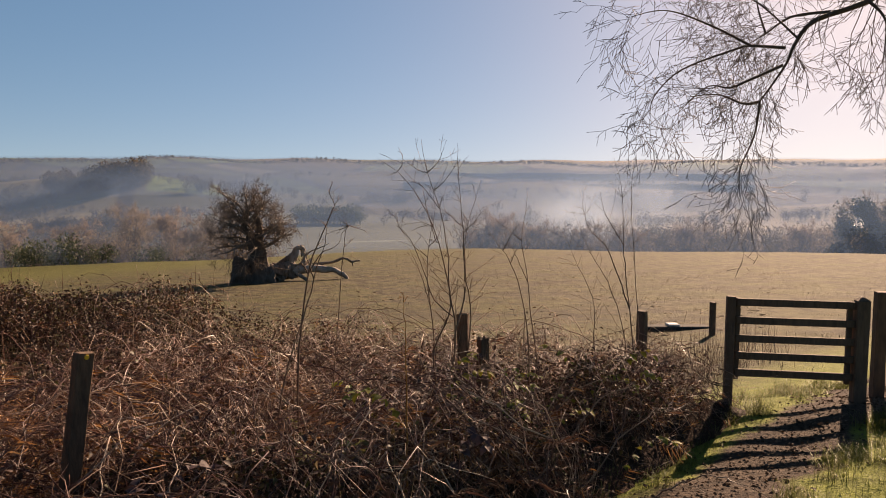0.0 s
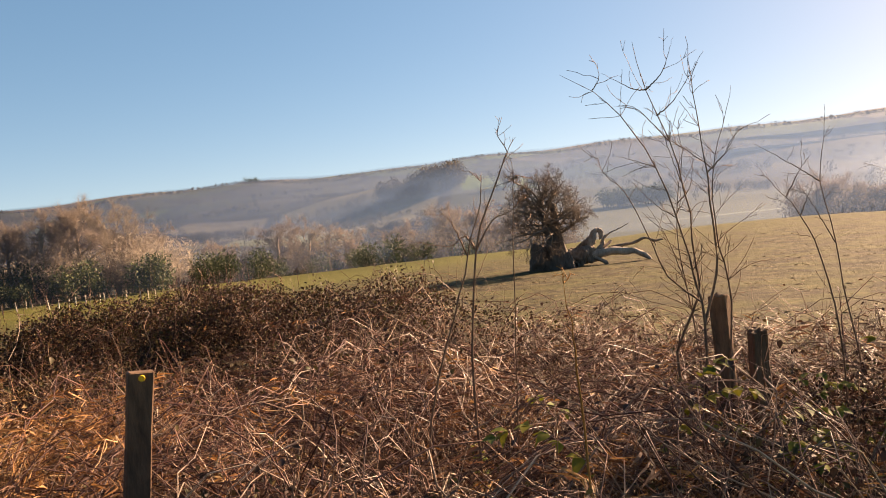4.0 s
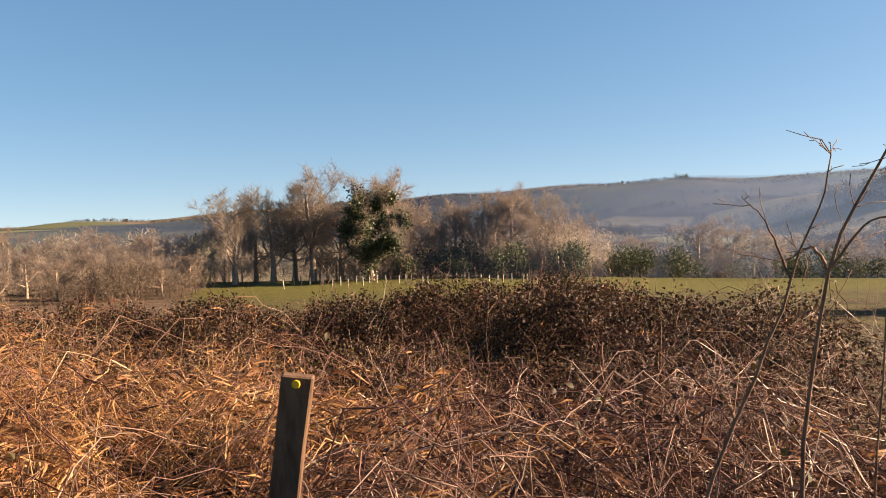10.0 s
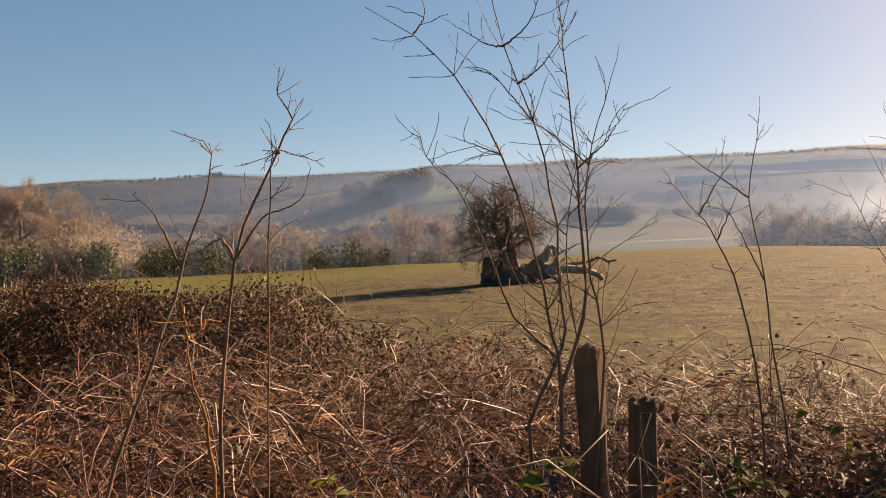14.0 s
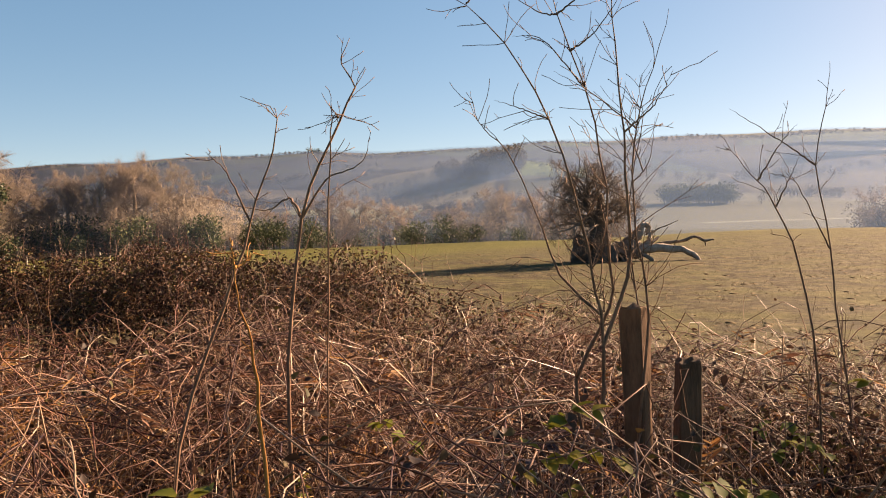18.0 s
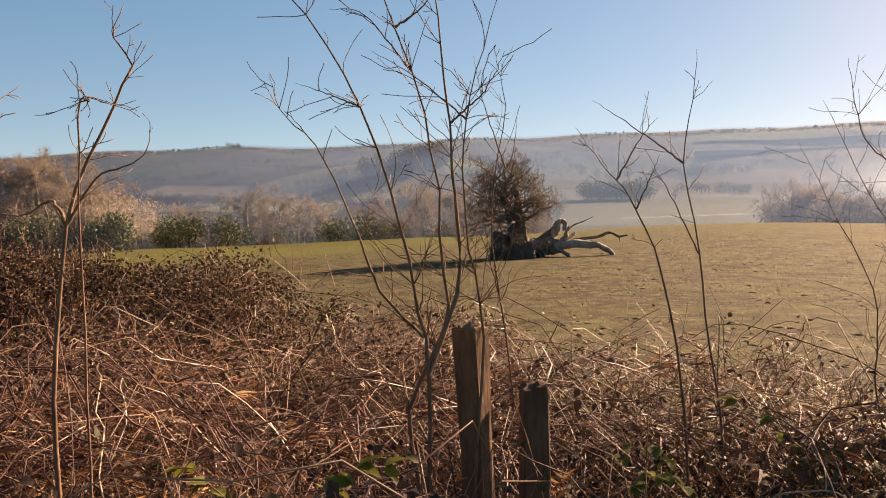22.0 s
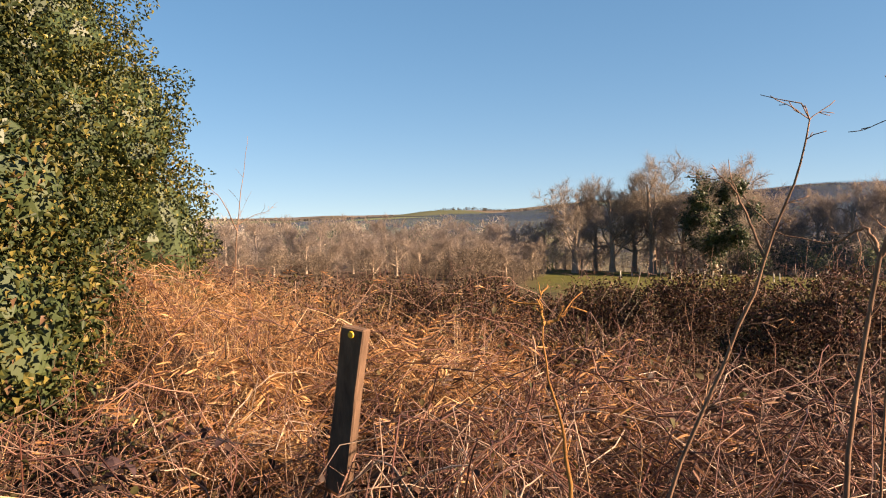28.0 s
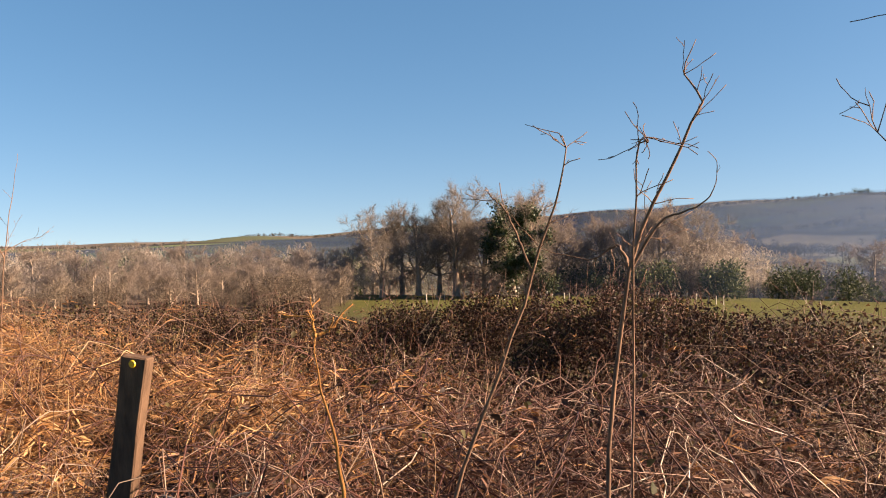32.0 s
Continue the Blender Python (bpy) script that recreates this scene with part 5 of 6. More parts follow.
HEDGE_TREES = (
    (-50.2, 92, 2.9, "tall"), (-47.4, 95, 3.0, "tall"), (-44.5, 94, 4.6, "tall"), (-42.3, 96, 2.4, "broad"), (-40.0, 90, 3.4, "ivied"), (-38.6, 97, 4.3, "round"), (-36.6, 97, 1.6, "broad"), (-48.7, 99, 1.5, "broad"),
    (-45.8, 98, 2.4, "broad"), (-33.4, 99, 1.6, "round"), (-31.2, 98, 2.0, "round"), (-29.0, 98, 2.8, "round"), (-26.8, 100, 2.2, "tall"), (-24.8, 104, 0.2, "broad"), (-15.2, 112, -0.1, "broad"), (-13.0, 116, -0.8, "tall"), (-10.0, 122, -1.0, "broad"),
)
VALLEY_TREES = (
    (-19.5, 112, -1.3, "broad"), (-1.9, 118, -0.1, "tall"), (1.0, 122, -0.4, "round"), (3.6, 126, -0.6, "tall"), (25.0, 150, -0.4, "round"), (27.2, 155, -0.8, "tall"), (29.5, 150, -1.2, "round"), (32.5, 152, -1.2, "tall"), (36.0, 150, -1.3, "broad"),
    (40.5, 155, -0.9, "round"), (44.0, 160, -1.1, "tall"), (48.5, 160, -0.8, "round"), (52.6, 150, 1.5, "ivied"), (-52.6, 100, 0.0, "broad"), (-56.5, 118, -0.9, "round"), (-6.0, 126, -1.3, "broad"), (-62, 130, -0.5, "broad"), (-68.5, 130, 0.2, "round"), (-73.5, 125, 0.2, "broad"), (-71, 140, -0.2, "tall"),
)
DIP_TREES = (
    (-54.5, 96, -0.6, "broad"), (-56.0, 104, -0.2, "round"), (-57.8, 92, -0.9, "broad"), (-59.4, 108, 0.1, "broad"), (-61.0, 98, -0.7, "round"), (-63.2, 94, -0.4, "broad"), (-65.0, 106, 0.2, "round"), (-66.6, 96, -0.6, "broad"), (-68.0, 100, -0.3, "tall"), (-70.0, 94, 0.0, "broad"), (-72.2, 98, -0.4, "round"), (-74.8, 102, 0.1, "broad"), (-77.0, 96, -0.2, "round"), (-79.5, 100, 0.0, "broad"),
    (-53.4, 84, -1.8, "broad"), (-55.4, 78, -2.2, "round"), (-57.0, 82, -1.5, "broad"), (-58.8, 76, -2.0, "broad"), (-60.4, 84, -1.4, "round"), (-62.2, 78, -1.8, "broad"), (-64.0, 82, -1.2, "broad"), (-65.8, 76, -1.9, "round"), (-67.4, 84, -1.3, "broad"), (-69.0, 78, -1.7, "round"), (-71.0, 82, -1.3, "broad"), (-73.4, 78, -1.6, "broad"), (-76.0, 82, -1.4, "round"),
)
for az, r, top, kind in HEDGE_TREES + VALLEY_TREES + DIP_TREES:
    base, h0 = KINDS[kind]
    at = place_at(az, r)
    h = 1.6 + r * math.tan(radians(top)) - at[2]
    m = pose(*at, 0, 0, az * 37 % 360) @ Matrix.Scale(h / h0, 4)
    if kind in used:
        copy_thing(base, m).matrix_basis = m
    else:
        used.add(kind)
        base.matrix_basis = m


bx, by = 15 * math.sin(radians(-84.5)), 15 * math.cos(radians(-84.5))
bare_tree("bare_tree", (bx, by, float(ground(bx, by))), 5.6, 151, "thin bare tree rising behind the holly", M_TWIG_RED, M_BARK, 0.6, 8, 0.4, trunk=0.014, twig_width=0.004, kids=(5, 5), tuft=6)


def wood_clumps(name, at, size, material, label, seed, tall=1.0, pieces=70, thick=0.06):
    """Many distant crowns, each a loose cloud of twig tufts over a stem."""
    rng = np.random.default_rng(seed)
    at, size, stacks = np.asarray(at), np.asarray(size), []
    for kind in range(4):
        d = rng.normal(0, 1, (pieces, 3))
        d *= (rng.random((pieces, 1)) ** 0.45) / np.linalg.norm(d, axis=1, keepdims=True)
        c = d * np.array([0.45, 0.45, 0.45]) * rng.uniform(0.75, 1.2, 3) + (0, 0, 0.55)
        way = c - (0, 0, 0.3) + rng.normal(0, 0.55, (pieces, 3))
        way /= np.linalg.norm(way, axis=1, keepdims=True)
        o = np.cross(way, rng.normal(0, 1, (pieces, 3)))
        o *= thick / np.linalg.norm(o, axis=1, keepdims=True)
        ln = rng.uniform(0.02, 0.065, (pieces, 1)) * (1 + 3 * thick)
        v = np.stack([c - way * ln - o, c - way * ln + o, c + way * ln], 1).reshape(-1, 3)
        v = np.concatenate([v, [[-0.03, 0, -0.1], [0.03, 0, -0.1], [0, 0.02, 0.75], [0, -0.03, -0.1], [0, 0.03, -0.1], [0, 0.0, 0.75]]])
        t = np.arange(3 * pieces + 6).reshape(-1, 3)
        q = slice(kind, None, 4)
        rot = turns(rng, len(at[q]), pitch=(-0.05, 0.05), roll=(-0.05, 0.05), size=(1, 1)) * (size[q][:, None, None] * np.array([1, 1, tall]))
        stacks.append(stamp(v, t, with_places(rot, at[q])))
    vv, tt = merge(*stacks)
    return tagged(new(name, mesh_of(name, vv, tt, material)), label, "wood", kind="stuff")


def belt(rng, az, r, n, tall, uneven=0.3):
    a, d = rng.uniform(*az, n), rng.uniform(*r, n)
    x, y = d * np.sin(np.radians(a)), d * np.cos(np.radians(a))
    return np.stack([x, y, ground(x, y) - 0.3], 1), tall * rng.uniform(1 - uneven, 1 + uneven, n)


rw = np.random.default_rng(61)
M_WOOD_NEAR = leaf_material("hedge_twigs", ((0.0, (0.151, 0.127, 0.107)), (0.5, (0.32, 0.271, 0.214)), (1.0, (0.536, 0.454, 0.354))), 0.45, 0.9, 0.1, 0.06)
M_WOOD_LOW = leaf_material("low_wood_twigs", ((0.0, (0.06, 0.05, 0.042)), (0.5, (0.12, 0.1, 0.08)), (1.0, (0.2, 0.165, 0.13))), 0.45, 0.9, 0.1, 0.06)
M_WOOD_FAR = leaf_material("far_wood_twigs", ((0.0, (0.03, 0.03, 0.028)), (0.5, (0.06, 0.055, 0.045)), (1.0, (0.105, 0.09, 0.07))), 0.45, 0.9, 0.1, 0.02)
M_EVERGREEN = leaf_material("evergreen", ((0.0, (0.022, 0.032, 0.016)), (0.6, (0.05, 0.066, 0.028)), (1.0, (0.11, 0.12, 0.045))), 0.25, 0.7, 0.3, 0.1)


def wood(az, r, n, tall, material, label, seed, uneven=0.3, pieces=110, thick=0.035):
    at, size = belt(rw, az, r, n, tall, uneven)
    return wood_clumps("hedgerow_wood", at, size, material, label, seed, 1.0, pieces, thick)


wood((-53, -36), (95, 115), 60, 4.4, M_WOOD_NEAR, "bare brown thicket under the tall trees", 61, 0.4, 560, 0.0065)
wood((-40, -22), (95, 114), 110, 5.8, M_WOOD_NEAR, "bare brown hedge along the foot of the pasture", 62, 0.4, 560, 0.0065)
wood((-38, -23), (91, 101), 50, 3.4, M_EVERGREEN, "dark holly and ivy in the hedge", 63, 0.6, 360, 0.022)
wood((-24, 8), (106, 150), 190, 5.5, M_WOOD_LOW, "bare brown wood below the pasture", 64, 0.4, 560, 0.0065)
wood((-24, 4), (100, 120), 60, 3.4, M_EVERGREEN, "dark evergreen bushes below the pasture", 65, 0.4, 360, 0.022)
wood((23, 56), (140, 230), 260, 9.5, M_WOOD_FAR, "grey bare wood in the valley beyond the crest", 66, 0.35, 300, 0.01)
wood((-88, -50), (110, 190), 420, 6.6, M_WOOD_NEAR, "brown bare wood in the dip beside the pasture", 67, 0.4, 560, 0.0065)
wood((-88, -52), (105, 185), 90, 7.0, M_EVERGREEN, "dark evergreens in the dip", 68, 0.4, 360, 0.016)
wood((-6.8, -0.3), (610, 640), 70, 12.0, M_WOOD_FAR, "dark hilltop copse beyond the valley", 69, 0.5, 260, 0.03)
wood((-4.5, -0.8), (610, 640), 16, 20.0, M_WOOD_FAR, "tall trees in the dark hilltop copse", 169, 0.2, 260, 0.03)
wood((1.0, 6.0), (590, 636), 14, 11.0, M_WOOD_FAR, "scattered dark hedgerow trees on the hill", 170, 0.3, 220, 0.03)
wood((-30, 60), (1600, 1690), 1900, 6.0, M_WOOD_FAR, "wooded crest of the far ridge", 171, 0.5, 20, 0.16)
wood((-80, -30), (1600, 1690), 900, 5.5, M_WOOD_FAR, "wooded crest of the far ridge", 172, 0.5, 20, 0.16)
wood((10.3, 15.2), (405, 426), 60, 9.5, M_EVERGREEN, "dark evergreen copse on the far slope", 70, 0.3, 300, 0.03)
wood((-40, 9), (230, 320), 220, 8.0, M_WOOD_FAR, "wooded valley bottom", 71, 0.35, 200, 0.016)
for k, (a0, a1, r0, r1) in enumerate(((-26, -17, 640, 655), (-26, 4, 470, 482), (3, 21, 620, 640), (-30, -16, 820, 840), (-9, 0, 380, 388), (-24, -20, 560, 575), (16, 40, 800, 830), (-12, 3, 900, 930), (20, 56, 480, 500))):
    wood((a0, a1), (r0, r1), 70, 7.0, M_WOOD_FAR, "far hedge between fields", 80 + k)
rh = np.random.default_rng(301)
for k in range(26):
    a0, r0 = rh.uniform(-44, 34), rh.uniform(430, 1250)
    wood((a0, a0 + rh.uniform(3, 10)), (r0, r0 + rh.uniform(6, 30)), 40, 6.0, M_WOOD_FAR, "far hedge between fields", 310 + k, 0.4, 44, 0.06)
wood((-44, 50), (360, 1150), 110, 9.0, M_WOOD_FAR, "scattered bare trees in the far fields", 340, 0.4, 130, 0.03)
wood((-16.9, -15.6), (1640, 1660), 12, 13.0, M_EVERGREEN, "row of tall pines on the skyline", 91, 0.2)

M_THICKET = leaf_material("thicket_twigs", ((0.0, (0.0585, 0.0468, 0.0364)), (0.5, (0.137, 0.107, 0.078)), (1.0, (0.26, 0.205, 0.146))), 0.45, 0.9, 0.1, 0.12)
# The brown thicket that closes the pasture on the side of the dip.
ra_, rr_ = np.radians(rw.uniform(-80, -52.5, 150)), rw.uniform(70, 108, 150)
dx, dy = rr_ * np.sin(ra_), rr_ * np.cos(ra_)
dtop = 1.55 + rr_ * np.tan(np.radians(rw.uniform(-4.4, -2.2, 150))) - ground(dx, dy)
dok = dtop > 0.8
wood_clumps("hedgerow_wood", np.stack([dx, dy, ground(dx, dy) - 0.3], 1)[dok], dtop[dok] / 0.95, M_THICKET, "bare brown thicket falling into the dip", 267, 1.0, 620, 0.008)

# Young trees in pale tubes along the hedge.
tube = empty("tree_guard")
tagged(tube, "pale tree guard on a planted sapling along the hedge", "tree guard", "tree guards")
bm = bmesh.new()
bmesh.ops.create_cone(bm, cap_ends=True, segments=8, radius1=0.06, radius2=0.055, depth=1.05)
turned(bm, pose(0, 0, 0.5))
me = bpy.data.meshes.new("tube")
bm.to_mesh(me)
bm.free()
me.materials.append(M_TUBE)
part("tube", me, tube)
part("stake", box_mesh("stake", (0.04, 0.04, 1.15), M_POST, 0.004), tube).location = (0.07, 0, 0)
rg = np.random.default_rng(44)
spots = [(-46.5 + 22 * k / 34 + rg.uniform(-0.25, 0.25), 82 + 3 * math.sin(k * 0.7) + rg.uniform(-4, 3)) for k in range(35)]
for k, (az, r) in enumerate(spots):
    m = pose(*place_at(az, r), rg.uniform(-5, 5), rg.uniform(-5, 5), rg.uniform(0, 360))
    if k:
        copy_thing(tube, m)
    else:
        tube.matrix_basis = m

# ---- the broken oak in the pasture ----


M_STUMP = bark_material("old_oak_bark", (0.025, 0.019, 0.015), (0.13, 0.1, 0.078), 5)
M_OAK = bark_material("gnarled_oak_bark", (0.05, 0.038, 0.03), (0.3, 0.23, 0.175), 7)


def lump(name, paths, material, rough, sides=14, freq=1.1, seed=0):
    """Gnarled wood: thick tubes pushed in and out."""
    v, t = tubes(paths, sides)
    for k, q in enumerate(v):
        p = Vector(q) * freq + Vector((seed, 0, 0))
        v[k] = q + np.array(noise.noise_vector(p)) * rough + np.array(noise.noise_vector(p * 3.1)) * rough * 0.4 + np.array(noise.noise_vector(p * 8.3)) * rough * 0.2
    return mesh_of(name, v, t, material, True)


OX, OY = 4.3, 40.4
oak = empty("oak_tree", (OX, OY, float(ground(OX, OY)) - 0.1))
tagged(oak, "old broken oak with a hollow stump and a bushy bare crown", "tree")
ro = np.random.default_rng(77)
s = np.linspace(0, 1, 30)


def way_of(*pts):
    return smooth_path(pts, 30)


stump = lump("trunk", [
    (way_of((-0.8, 0.1, -0.3), (-0.88, 0.1, 0.3), (-0.92, 0.1, 0.9), (-0.8, 0.1, 1.5)), 0.68 - 0.12 * s - 0.5 * np.maximum(s - 0.55, 0)),
    (way_of((-0.05, 0, -0.3), (0.0, 0, 0.6), (-0.05, 0, 1.6), (0.02, 0, 2.6), (0.1, 0, 3.8)), 0.95 - 0.5 * s**0.55 - 0.34 * s),
    (way_of((0.65, -0.2, -0.3), (0.5, -0.15, 0.4), (0.3, -0.1, 1.1), (0.15, 0, 1.9)), 0.5 - 0.25 * s),
    (way_of((-0.15, 0, 1.6), (-0.35, 0, 2.3), (-0.6, 0, 3.0), (-0.8, 0, 3.9)), 0.3 - 0.2 * s)], M_STUMP, 0.2, 26, 1.7, 2)
part("trunk", stump, oak)
op = [[], [], [], []]
for k in range(27):
    q = (k / 26) ** 1.3
    a = k * 2.4
    reach = 0.7 + 1.1 * (1 - q)
    branch_out(ro, (-0.1 - 0.6 * q, 0.05, 2.0 + 2.0 * q), (reach * math.cos(a) - 0.2, reach * math.sin(a), ro.uniform(0.02, 0.5) + 1.0 * q), ro.uniform(2.0, 2.5) * (1.15 - 0.25 * q), 0.08, 0, 1.1, op, 0.0, (7, 7, 4), 0.05)
for limb in op[0]:
    more = [(p, r) for p, r in op[1] if np.linalg.norm(limb[0] - p[0], axis=1).min() == min(np.linalg.norm(q - p[0], axis=1).min() for q, _ in op[0])]
    part("limb", mesh_of("limb", *tubes([limb] + more, 5), M_OAK), oak)
tagged(part("crown", mesh_of("crown", *merge(ribbons(op[2] + op[3], 0.0055), slivers(ro, op[2], 15, 0.34, 0.0042)), M_TWIG_OAK), oak), kind="stuff")

fallen = empty("fallen_trunk", (OX, OY + 1.0, float(ground(OX + 3, OY + 1.0)) - 0.05))
tagged(fallen, "bleached and dark fallen oak limb with broken forks", "fallen trunk")
part("root_end", lump("root_end", [(way_of((0.8, 0, 0.45), (1.3, 0, 0.6), (1.9, 0, 0.7), (2.5, 0, 0.6)), 0.42 + 0.16 * np.sin(3 * s) - 0.1 * s), (way_of((1.0, 0.2, 0.6), (1.6, 0.2, 1.0), (2.2, 0.2, 1.55)), 0.3 - 0.12 * s), (way_of((1.2, -0.3, 0.1), (1.8, -0.2, 0.5), (2.3, -0.1, 0.9)), 0.28 - 0.1 * s)], M_OAK, 0.24, 20, 1.9, 5), fallen, "dark torn bark")
part("torn_fork", lump("torn_fork", [(way_of((1.9, 0, 0.8), (2.2, 0, 1.5), (2.4, 0, 1.95), (2.7, 0, 1.9), (2.75, 0, 1.5)), 0.22 - 0.12 * s), (way_of((2.3, -0.1, 0.6), (2.7, -0.1, 1.1), (2.95, -0.1, 1.7)), 0.2 - 0.15 * s), (way_of((2.4, 0.1, 0.5), (2.95, 0.1, 1.0), (3.3, 0.1, 1.35)), 0.17 - 0.12 * s)], M_DEADWOOD, 0.1, 14, 2.4, 6), fallen, "bleached torn wood")
part("snag", lump("snag", [(way_of((2.7, 0.2, 1.2), (3.1, 0.2, 1.65), (3.5, 0.2, 1.85), (4.4, 0.2, 2.2)), 0.07 - 0.055 * s)], M_OAK, 0.05, 8, 1.5, 10), fallen)
part("limb", lump("limb", [(way_of((2.1, -0.2, 0.55), (2.9, -0.25, 0.75), (3.8, -0.3, 0.72), (4.6, -0.35, 0.62), (5.1, -0.4, 0.35), (5.45, -0.4, 0.02)), 0.27 - 0.17 * s)], M_DEADWOOD, 0.07, 14, 1.6, 7), fallen, "bleached lying limb")
part("branch", lump("branch", [(way_of((3.0, 0.2, 0.85), (3.9, 0.2, 1.0), (4.7, 0.15, 1.1), (5.2, 0.1, 1.32), (5.7, 0.1, 1.1), (6.25, 0.1, 1.12)), 0.12 - 0.07 * s), (way_of((5.75, 0.1, 1.1), (5.8, 0.1, 0.95), (5.82, 0.1, 0.82)), 0.05 - 0.03 * s)], M_OAK, 0.06, 9, 2.2, 9), fallen)
part("branch", lump("branch", [(way_of((2.2, -0.4, 0.5), (2.6, -0.6, 0.3), (2.9, -0.7, 0.02)), 0.13 - 0.05 * s)], M_OAK, 0.05, 9, 2.2, 12), fallen)

# ---- holly on the bank ----


def holly(at, label, seed, blobs, count, tall=6.2, leaf=None):
    rng = np.random.default_rng(seed)
    root = empty("holly_tree", at)
    tagged(root, label, "holly", "hollies on the bank")
    part("trunk", mesh_of("trunk", *tubes([(np.array([[0, 0, -0.2], [0.05, 0, 0.25 * tall], [0, 0.1, 0.6 * tall], [0, 0, tall]]), np.array([0.16, 0.13, 0.09, 0.03]))], 8), M_BARK, True), root)
    paths = [[], [], [], []]
    at_ = []
    for cx, cy, cz, sx, sy, sz in blobs:
        branch_out(rng, (cx * 0.2, cy * 0.2, max(0.2, cz - 0.5)), (cx, cy, 0.3), 0.8 * max(sx, sy), 0.03, 1, 0.8, paths, 0, (6, 6))
        n = int(count * sx * sy * sz / sum(b[3] * b[4] * b[5] for b in blobs))
        d = rng.normal(0, 1, (n, 3))
        d /= np.linalg.norm(d, axis=1, keepdims=True)
        lumpy = 1 + 0.22 * np.sin(d[:, :1] * 7 + cx) * np.cos(d[:, 2:] * 8 + cz) + 0.1 * np.sin(d[:, 1:2] * 17 + cy)
        at_.append(np.array([cx, cy, cz]) + d * np.array([sx, sy, sz]) * (1 - 0.45 * rng.random((n, 1)) ** 2.2) * lumpy)
    # Solid dark-green lumps added inside the crown to keep sky from showing.
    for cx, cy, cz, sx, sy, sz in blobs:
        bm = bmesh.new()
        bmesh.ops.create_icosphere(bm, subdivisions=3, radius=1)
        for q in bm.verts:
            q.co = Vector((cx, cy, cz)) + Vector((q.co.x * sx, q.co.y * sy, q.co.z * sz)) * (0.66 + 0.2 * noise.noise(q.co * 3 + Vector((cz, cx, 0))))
        me = bpy.data.meshes.new("dark_core")
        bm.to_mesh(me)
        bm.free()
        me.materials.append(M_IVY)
        part("dark_core", me, root)
    tagged(part("branchwork", mesh_of("branchwork", *tubes(paths[1] + paths[2] + paths[3], 3), M_BARK_DARK), root), kind="stuff")
    leaves_at("foliage", np.concatenate(at_), leaf or M_HOLLY, "", "", folded_leaf(0.058, 0.034), rng, (0.6, 1.25), root)
    return root


hx, hy = -9.7, 0.75
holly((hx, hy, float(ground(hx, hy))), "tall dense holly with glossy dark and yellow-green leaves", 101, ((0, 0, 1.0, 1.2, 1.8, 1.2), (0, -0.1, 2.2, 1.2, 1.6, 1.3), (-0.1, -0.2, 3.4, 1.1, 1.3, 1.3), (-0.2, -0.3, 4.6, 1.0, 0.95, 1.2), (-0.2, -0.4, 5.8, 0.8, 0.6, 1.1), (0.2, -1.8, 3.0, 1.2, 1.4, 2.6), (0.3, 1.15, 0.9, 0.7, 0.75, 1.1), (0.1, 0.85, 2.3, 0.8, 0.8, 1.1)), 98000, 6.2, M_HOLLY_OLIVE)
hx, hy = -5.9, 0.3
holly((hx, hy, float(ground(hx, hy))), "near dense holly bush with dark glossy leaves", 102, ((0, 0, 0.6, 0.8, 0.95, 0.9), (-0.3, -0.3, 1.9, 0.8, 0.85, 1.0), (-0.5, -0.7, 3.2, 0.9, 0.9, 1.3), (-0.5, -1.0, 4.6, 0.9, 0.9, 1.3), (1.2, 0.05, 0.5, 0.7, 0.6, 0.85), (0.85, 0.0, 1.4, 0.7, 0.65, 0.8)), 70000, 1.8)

# A few long dead canes, standing clear of the tangle beside the path.


def long_cane(at, heading, length, rise, seed, material, label):
    """One arching dead cane with short side shoots."""
    rng = np.random.default_rng(seed)
    z = float(ground(*at)) + 0.5 * float(growth(*at))
    root = empty("dead_cane", (at[0], at[1], z))
    tagged(root, label, "cane", "long dead canes")
    s_ = np.linspace(0, 1, 14)
    a = radians(heading)
    pts = np.stack([math.sin(a) * length * s_, math.cos(a) * length * s_, rise * np.sin(s_ * 2.1) + 0 * s_], 1)
    pts[1:] += rng.normal(0, 0.012, (13, 3))
    part("stem", mesh_of("stem", *tubes([(pts, 0.0052 - 0.0036 * s_)], 5), material, True), root)
    for _ in range(rng.integers(2, 6)):
        i = rng.integers(3, 13)
        tp, tr_ = shoot(rng, pts[i], (math.sin(a) + rng.normal(0, 0.8), math.cos(a) + rng.normal(0, 0.8), rng.uniform(0, 1)), rng.uniform(0.08, 0.25), 0.0024, 5, 0.2)
        part("side_shoot", mesh_of("side_shoot", *tubes([(tp, tr_)], 4), material), root)
    return root


rc = np.random.default_rng(404)
for k in range(34):
    x = rc.uniform(-3.4, 2.6)
    pale = rc.random() < 0.6
    long_cane((x, 1.5 + 0.42 * x + rc.uniform(-0.75, 0.9) if x > -1.6 else rc.uniform(0.3, 1.9)), rc.uniform(0, 360), rc.uniform(0.5, 1.15), rc.uniform(0.25, 0.6), 420 + k, M_STRAW if pale else M_CANE, "long pale dead cane arching over the tangle" if pale else "long brown dead cane arching over the tangle")
long_cane((-1.02, 0.66), 224, 0.62, 0.62, 460, M_STRAW_WARM, "long straw-coloured cane sloping out of the bracken")
long_cane((-1.0, 0.55), 216, 0.5, 0.45, 461, M_STRAW_WARM, "long straw-coloured cane sloping out of the bracken")

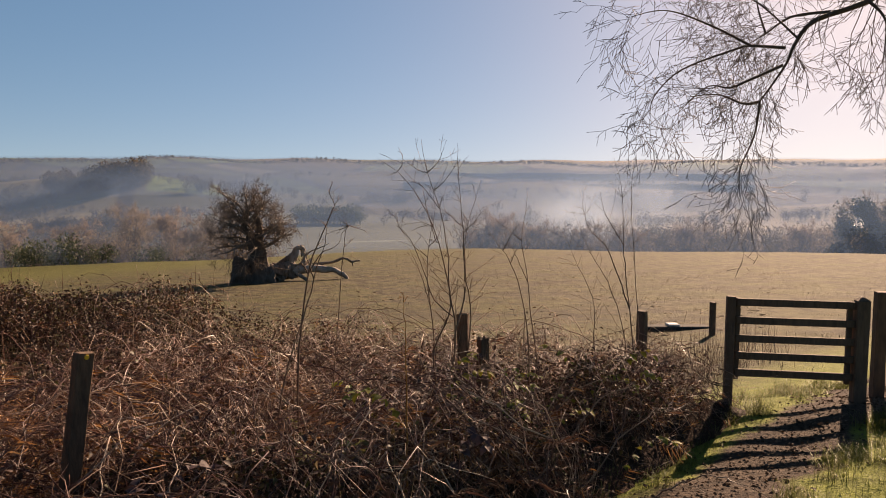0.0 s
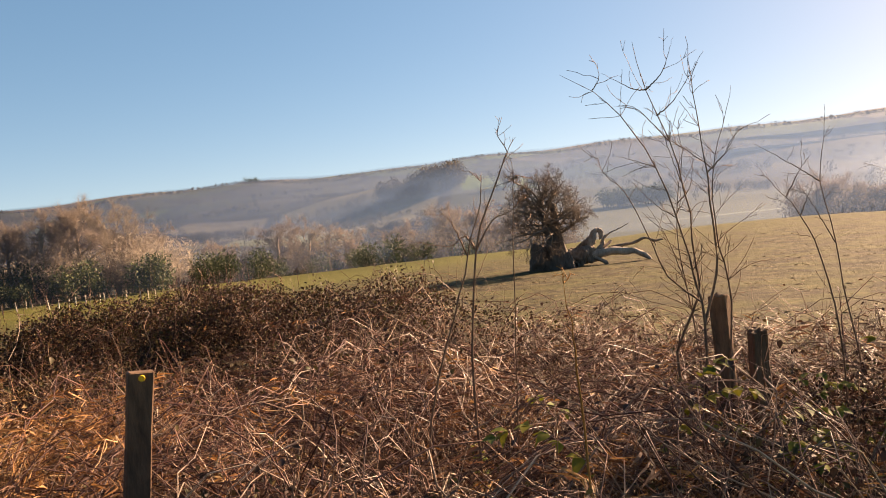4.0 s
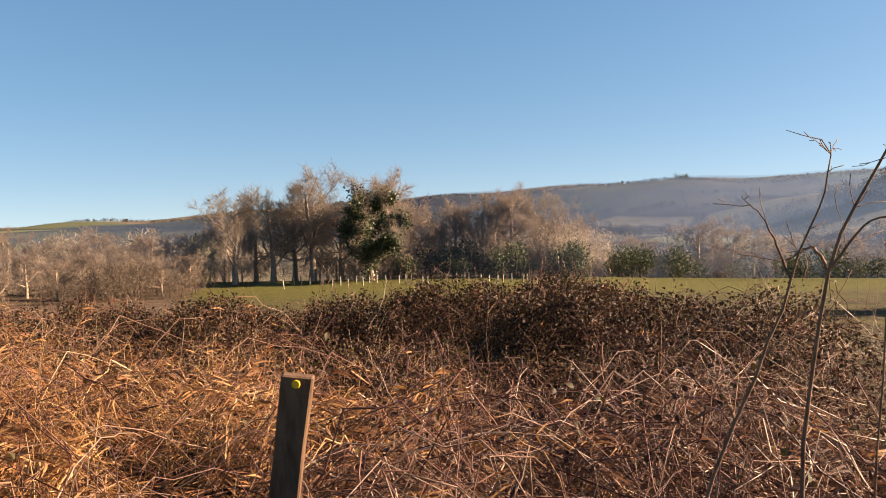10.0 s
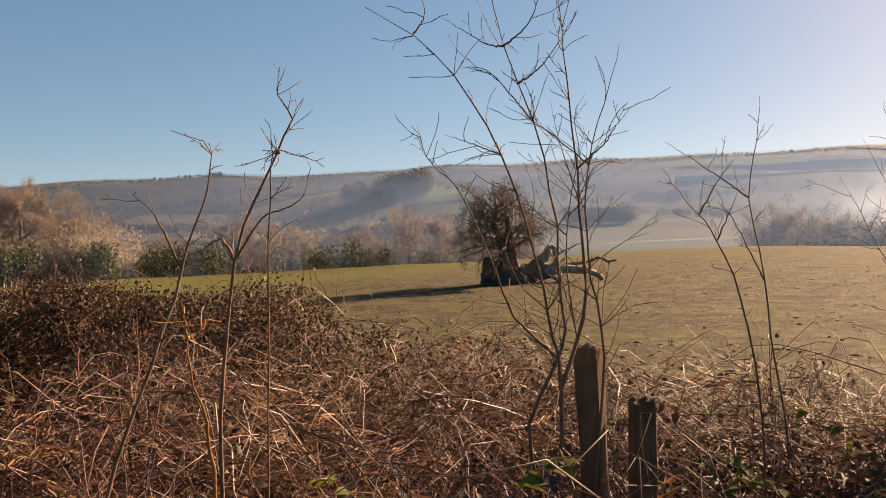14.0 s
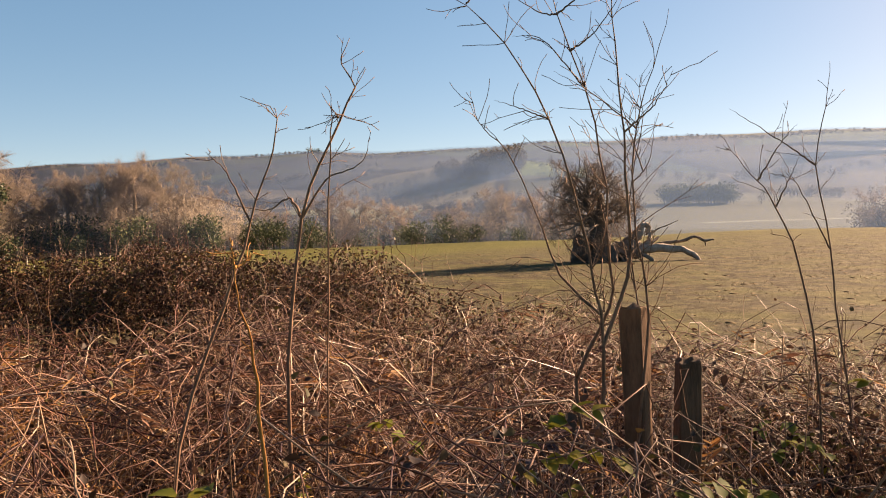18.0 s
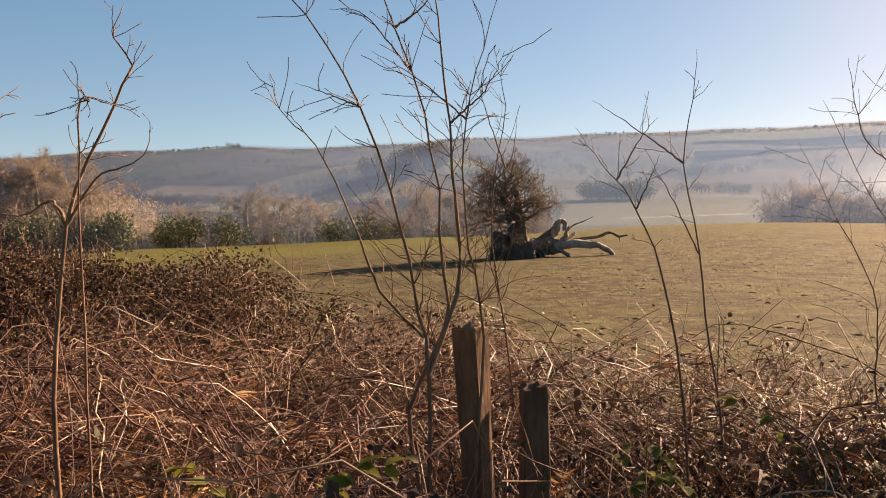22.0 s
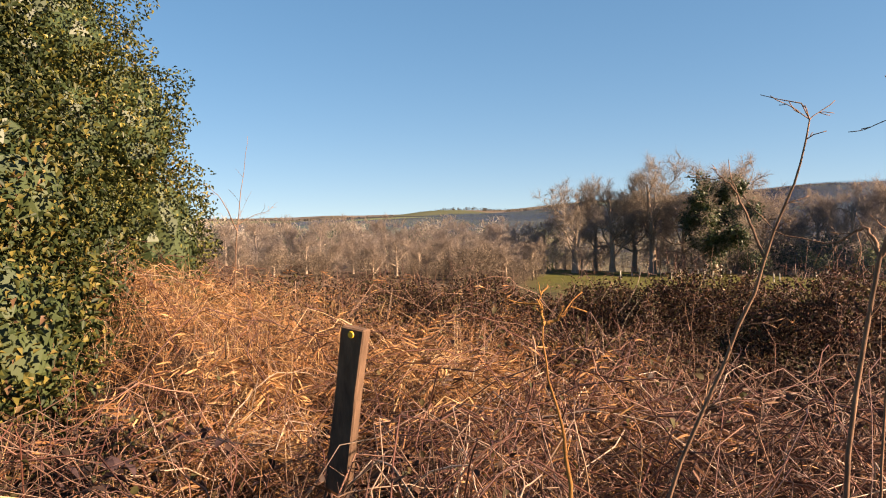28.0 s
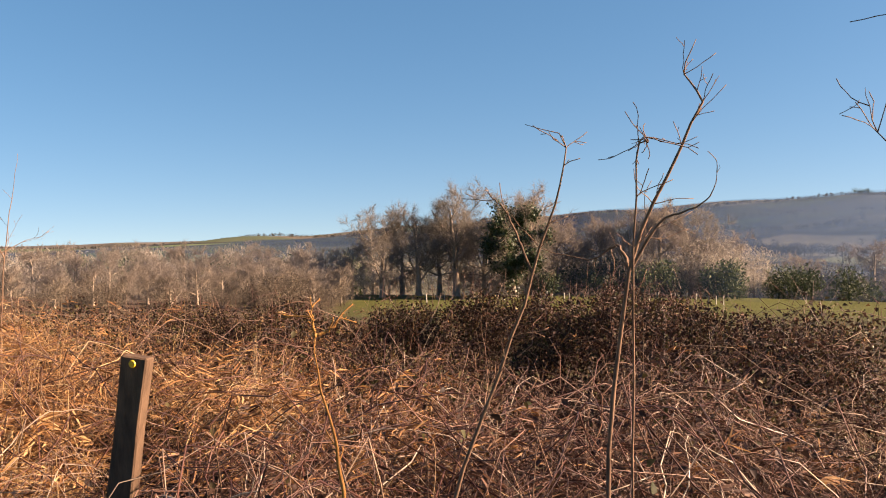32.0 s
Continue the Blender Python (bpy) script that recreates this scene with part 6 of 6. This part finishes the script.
# ---- the tree that overhangs the gate ----
over = empty("overhanging_tree", (11.6, 4.2, float(ground(11.6, 4.2))))
tagged(over, "large bare tree with a low limb hanging over the gate", "tree")
o0 = np.array((11.6, 4.2, float(ground(11.6, 4.2))))
part("trunk", lump("trunk", [(np.stack([0.2 * s, 0.1 * s, -0.2 + 9 * s], 1), 0.38 - 0.2 * s)], M_BARK_DARK, 0.04, 12), over)
rv = np.random.default_rng(88)
lp, tw = [], [[], [], [], []]
for k, (radius, pts) in enumerate(LIMB + LIMB_SIDE):
    pts = [np.array(q) - o0 for q in pts]
    if not k:
        pts = [np.array((0.15, 0.05, 5.6)), pts[0] * 0.5 + np.array((0, 0, 3.0))] + pts
    c = smooth_path(pts, 26)
    r = radius * 0.6 * (1 - 0.85 * np.linspace(0, 1, 26))
    lp.append((c, r))
    for _ in range(17 if k else 26):
        i = rv.integers(8 if k == 0 else 3, 25)
        d = c[i + 1 if i < 25 else i] - c[i - 1]
        d /= np.linalg.norm(d)
        o_ = np.cross(d, rv.normal(0, 1, 3))
        o_ /= np.linalg.norm(o_)
        branch_out(rv, c[i], d * 0.6 + o_ * 0.8 + np.array((0, 0, -0.25)), rv.uniform(0.5, 1.4), max(0.007, r[i] * 0.4), 1, 0.8, tw, 0.75, (0, 4, 3), 0.2)
part("limb", mesh_of("limb", *tubes(lp, 8), M_BARK_DARK, True), over)
fine = [(p, np.maximum(r * 0.55, 0.0036)) for q in tw for p, r in q]
tagged(part("twig_growth", mesh_of("twig_growth", *tubes(fine, 3), M_TWIG_DARK), over), kind="stuff")

# ---- haze over the valley, imitated by tinted sheets ----


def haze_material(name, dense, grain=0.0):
    """Blue-tinted sheet imitating haze: part see-through, lit by daylight, fading at the top."""
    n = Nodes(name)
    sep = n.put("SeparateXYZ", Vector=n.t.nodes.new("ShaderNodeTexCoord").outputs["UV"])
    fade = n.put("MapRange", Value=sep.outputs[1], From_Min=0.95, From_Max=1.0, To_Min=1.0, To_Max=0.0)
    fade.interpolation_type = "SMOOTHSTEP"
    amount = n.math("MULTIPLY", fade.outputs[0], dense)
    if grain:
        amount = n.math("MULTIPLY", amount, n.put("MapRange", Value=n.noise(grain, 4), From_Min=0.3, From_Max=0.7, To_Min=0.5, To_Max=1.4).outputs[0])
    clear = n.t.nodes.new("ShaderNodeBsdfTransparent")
    # Grey-blue tint put into the sheet as the colour of haze.
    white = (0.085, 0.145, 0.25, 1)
    # Mist has no facing: most of the sheet is lit as a level layer.
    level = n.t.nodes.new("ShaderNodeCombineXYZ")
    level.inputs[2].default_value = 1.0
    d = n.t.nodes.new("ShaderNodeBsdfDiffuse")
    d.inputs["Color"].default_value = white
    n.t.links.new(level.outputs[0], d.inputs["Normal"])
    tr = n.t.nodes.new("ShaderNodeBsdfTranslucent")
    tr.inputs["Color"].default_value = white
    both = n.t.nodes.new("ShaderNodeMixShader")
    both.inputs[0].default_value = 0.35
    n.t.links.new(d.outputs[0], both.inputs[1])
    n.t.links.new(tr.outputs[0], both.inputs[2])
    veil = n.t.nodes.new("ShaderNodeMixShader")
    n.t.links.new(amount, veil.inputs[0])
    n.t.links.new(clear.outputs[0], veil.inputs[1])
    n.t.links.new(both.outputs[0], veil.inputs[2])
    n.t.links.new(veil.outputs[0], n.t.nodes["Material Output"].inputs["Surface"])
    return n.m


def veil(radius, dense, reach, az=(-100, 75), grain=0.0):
    """A curved sheet tinted as haze that stays under the skyline."""
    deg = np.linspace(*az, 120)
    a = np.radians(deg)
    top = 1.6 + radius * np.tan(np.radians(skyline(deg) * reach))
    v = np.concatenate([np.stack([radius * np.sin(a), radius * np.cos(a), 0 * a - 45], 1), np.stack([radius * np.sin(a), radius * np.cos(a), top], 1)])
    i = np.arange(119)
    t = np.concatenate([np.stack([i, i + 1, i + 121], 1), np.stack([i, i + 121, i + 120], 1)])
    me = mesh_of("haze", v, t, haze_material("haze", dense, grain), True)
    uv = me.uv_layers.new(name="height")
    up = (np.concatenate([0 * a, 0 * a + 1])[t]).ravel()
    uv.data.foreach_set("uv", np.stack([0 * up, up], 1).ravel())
    return tagged(new("backdrop_haze_sheet", me), "curved see-through blue sheet imitating haze in the valley", "haze", kind="structure")


# Extra sheet, added to lift the dark feet of the left trees.
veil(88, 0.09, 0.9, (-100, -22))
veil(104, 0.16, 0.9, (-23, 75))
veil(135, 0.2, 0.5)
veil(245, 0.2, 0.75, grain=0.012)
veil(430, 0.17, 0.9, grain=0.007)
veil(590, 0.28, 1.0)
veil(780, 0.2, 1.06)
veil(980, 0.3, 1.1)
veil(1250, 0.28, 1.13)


def smoke():
    """A bonfire's thin drifting smoke among the valley trees."""
    n = Nodes("smoke")
    out = n.t.nodes.new("ShaderNodeTexCoord").outputs["Object"]
    sep = n.put("SeparateXYZ", Vector=out)
    side = n.math("ADD", n.math("MULTIPLY", sep.outputs[0], 0.055), n.math("MULTIPLY", sep.outputs[2], -0.05))
    up = n.math("MULTIPLY", n.math("SUBTRACT", sep.outputs[2], 5.0), 0.11)
    far = n.math("ADD", n.math("MULTIPLY", side, side), n.math("MULTIPLY", up, up))
    core = n.math("POWER", 2.718, n.math("MULTIPLY", far, -2.0))
    amount = n.math("MULTIPLY", n.math("MULTIPLY", core, 0.4), n.put("MapRange", Value=n.noise(0.09, 5), From_Min=0.3, From_Max=0.65).outputs[0])
    clear, tr = n.t.nodes.new("ShaderNodeBsdfTransparent"), n.t.nodes.new("ShaderNodeBsdfTranslucent")
    tr.inputs["Color"].default_value = (0.28, 0.36, 0.46, 1)
    veil_ = n.t.nodes.new("ShaderNodeMixShader")
    n.t.links.new(amount, veil_.inputs[0])
    n.t.links.new(clear.outputs[0], veil_.inputs[1])
    n.t.links.new(tr.outputs[0], veil_.inputs[2])
    n.t.links.new(veil_.outputs[0], n.t.nodes["Material Output"].inputs["Surface"])
    for k, (az, r) in enumerate(((29.5, 165.0), (33.0, 172.0))):
        x, y, z = place_at(az, r)
        v = np.array([[-45, 0, -14], [45, 0, -14], [45, 0, 26], [-45, 0, 26]], float)
        ob = new("backdrop_smoke", mesh_of("smoke", v, [[0, 1, 2], [0, 2, 3]], n.m))
        ob.matrix_world = pose(x, y, z + 8 + k, 0, 0, -az)
        tagged(ob, "pale bonfire smoke drifting over the valley wood", "smoke", kind="structure")


smoke()
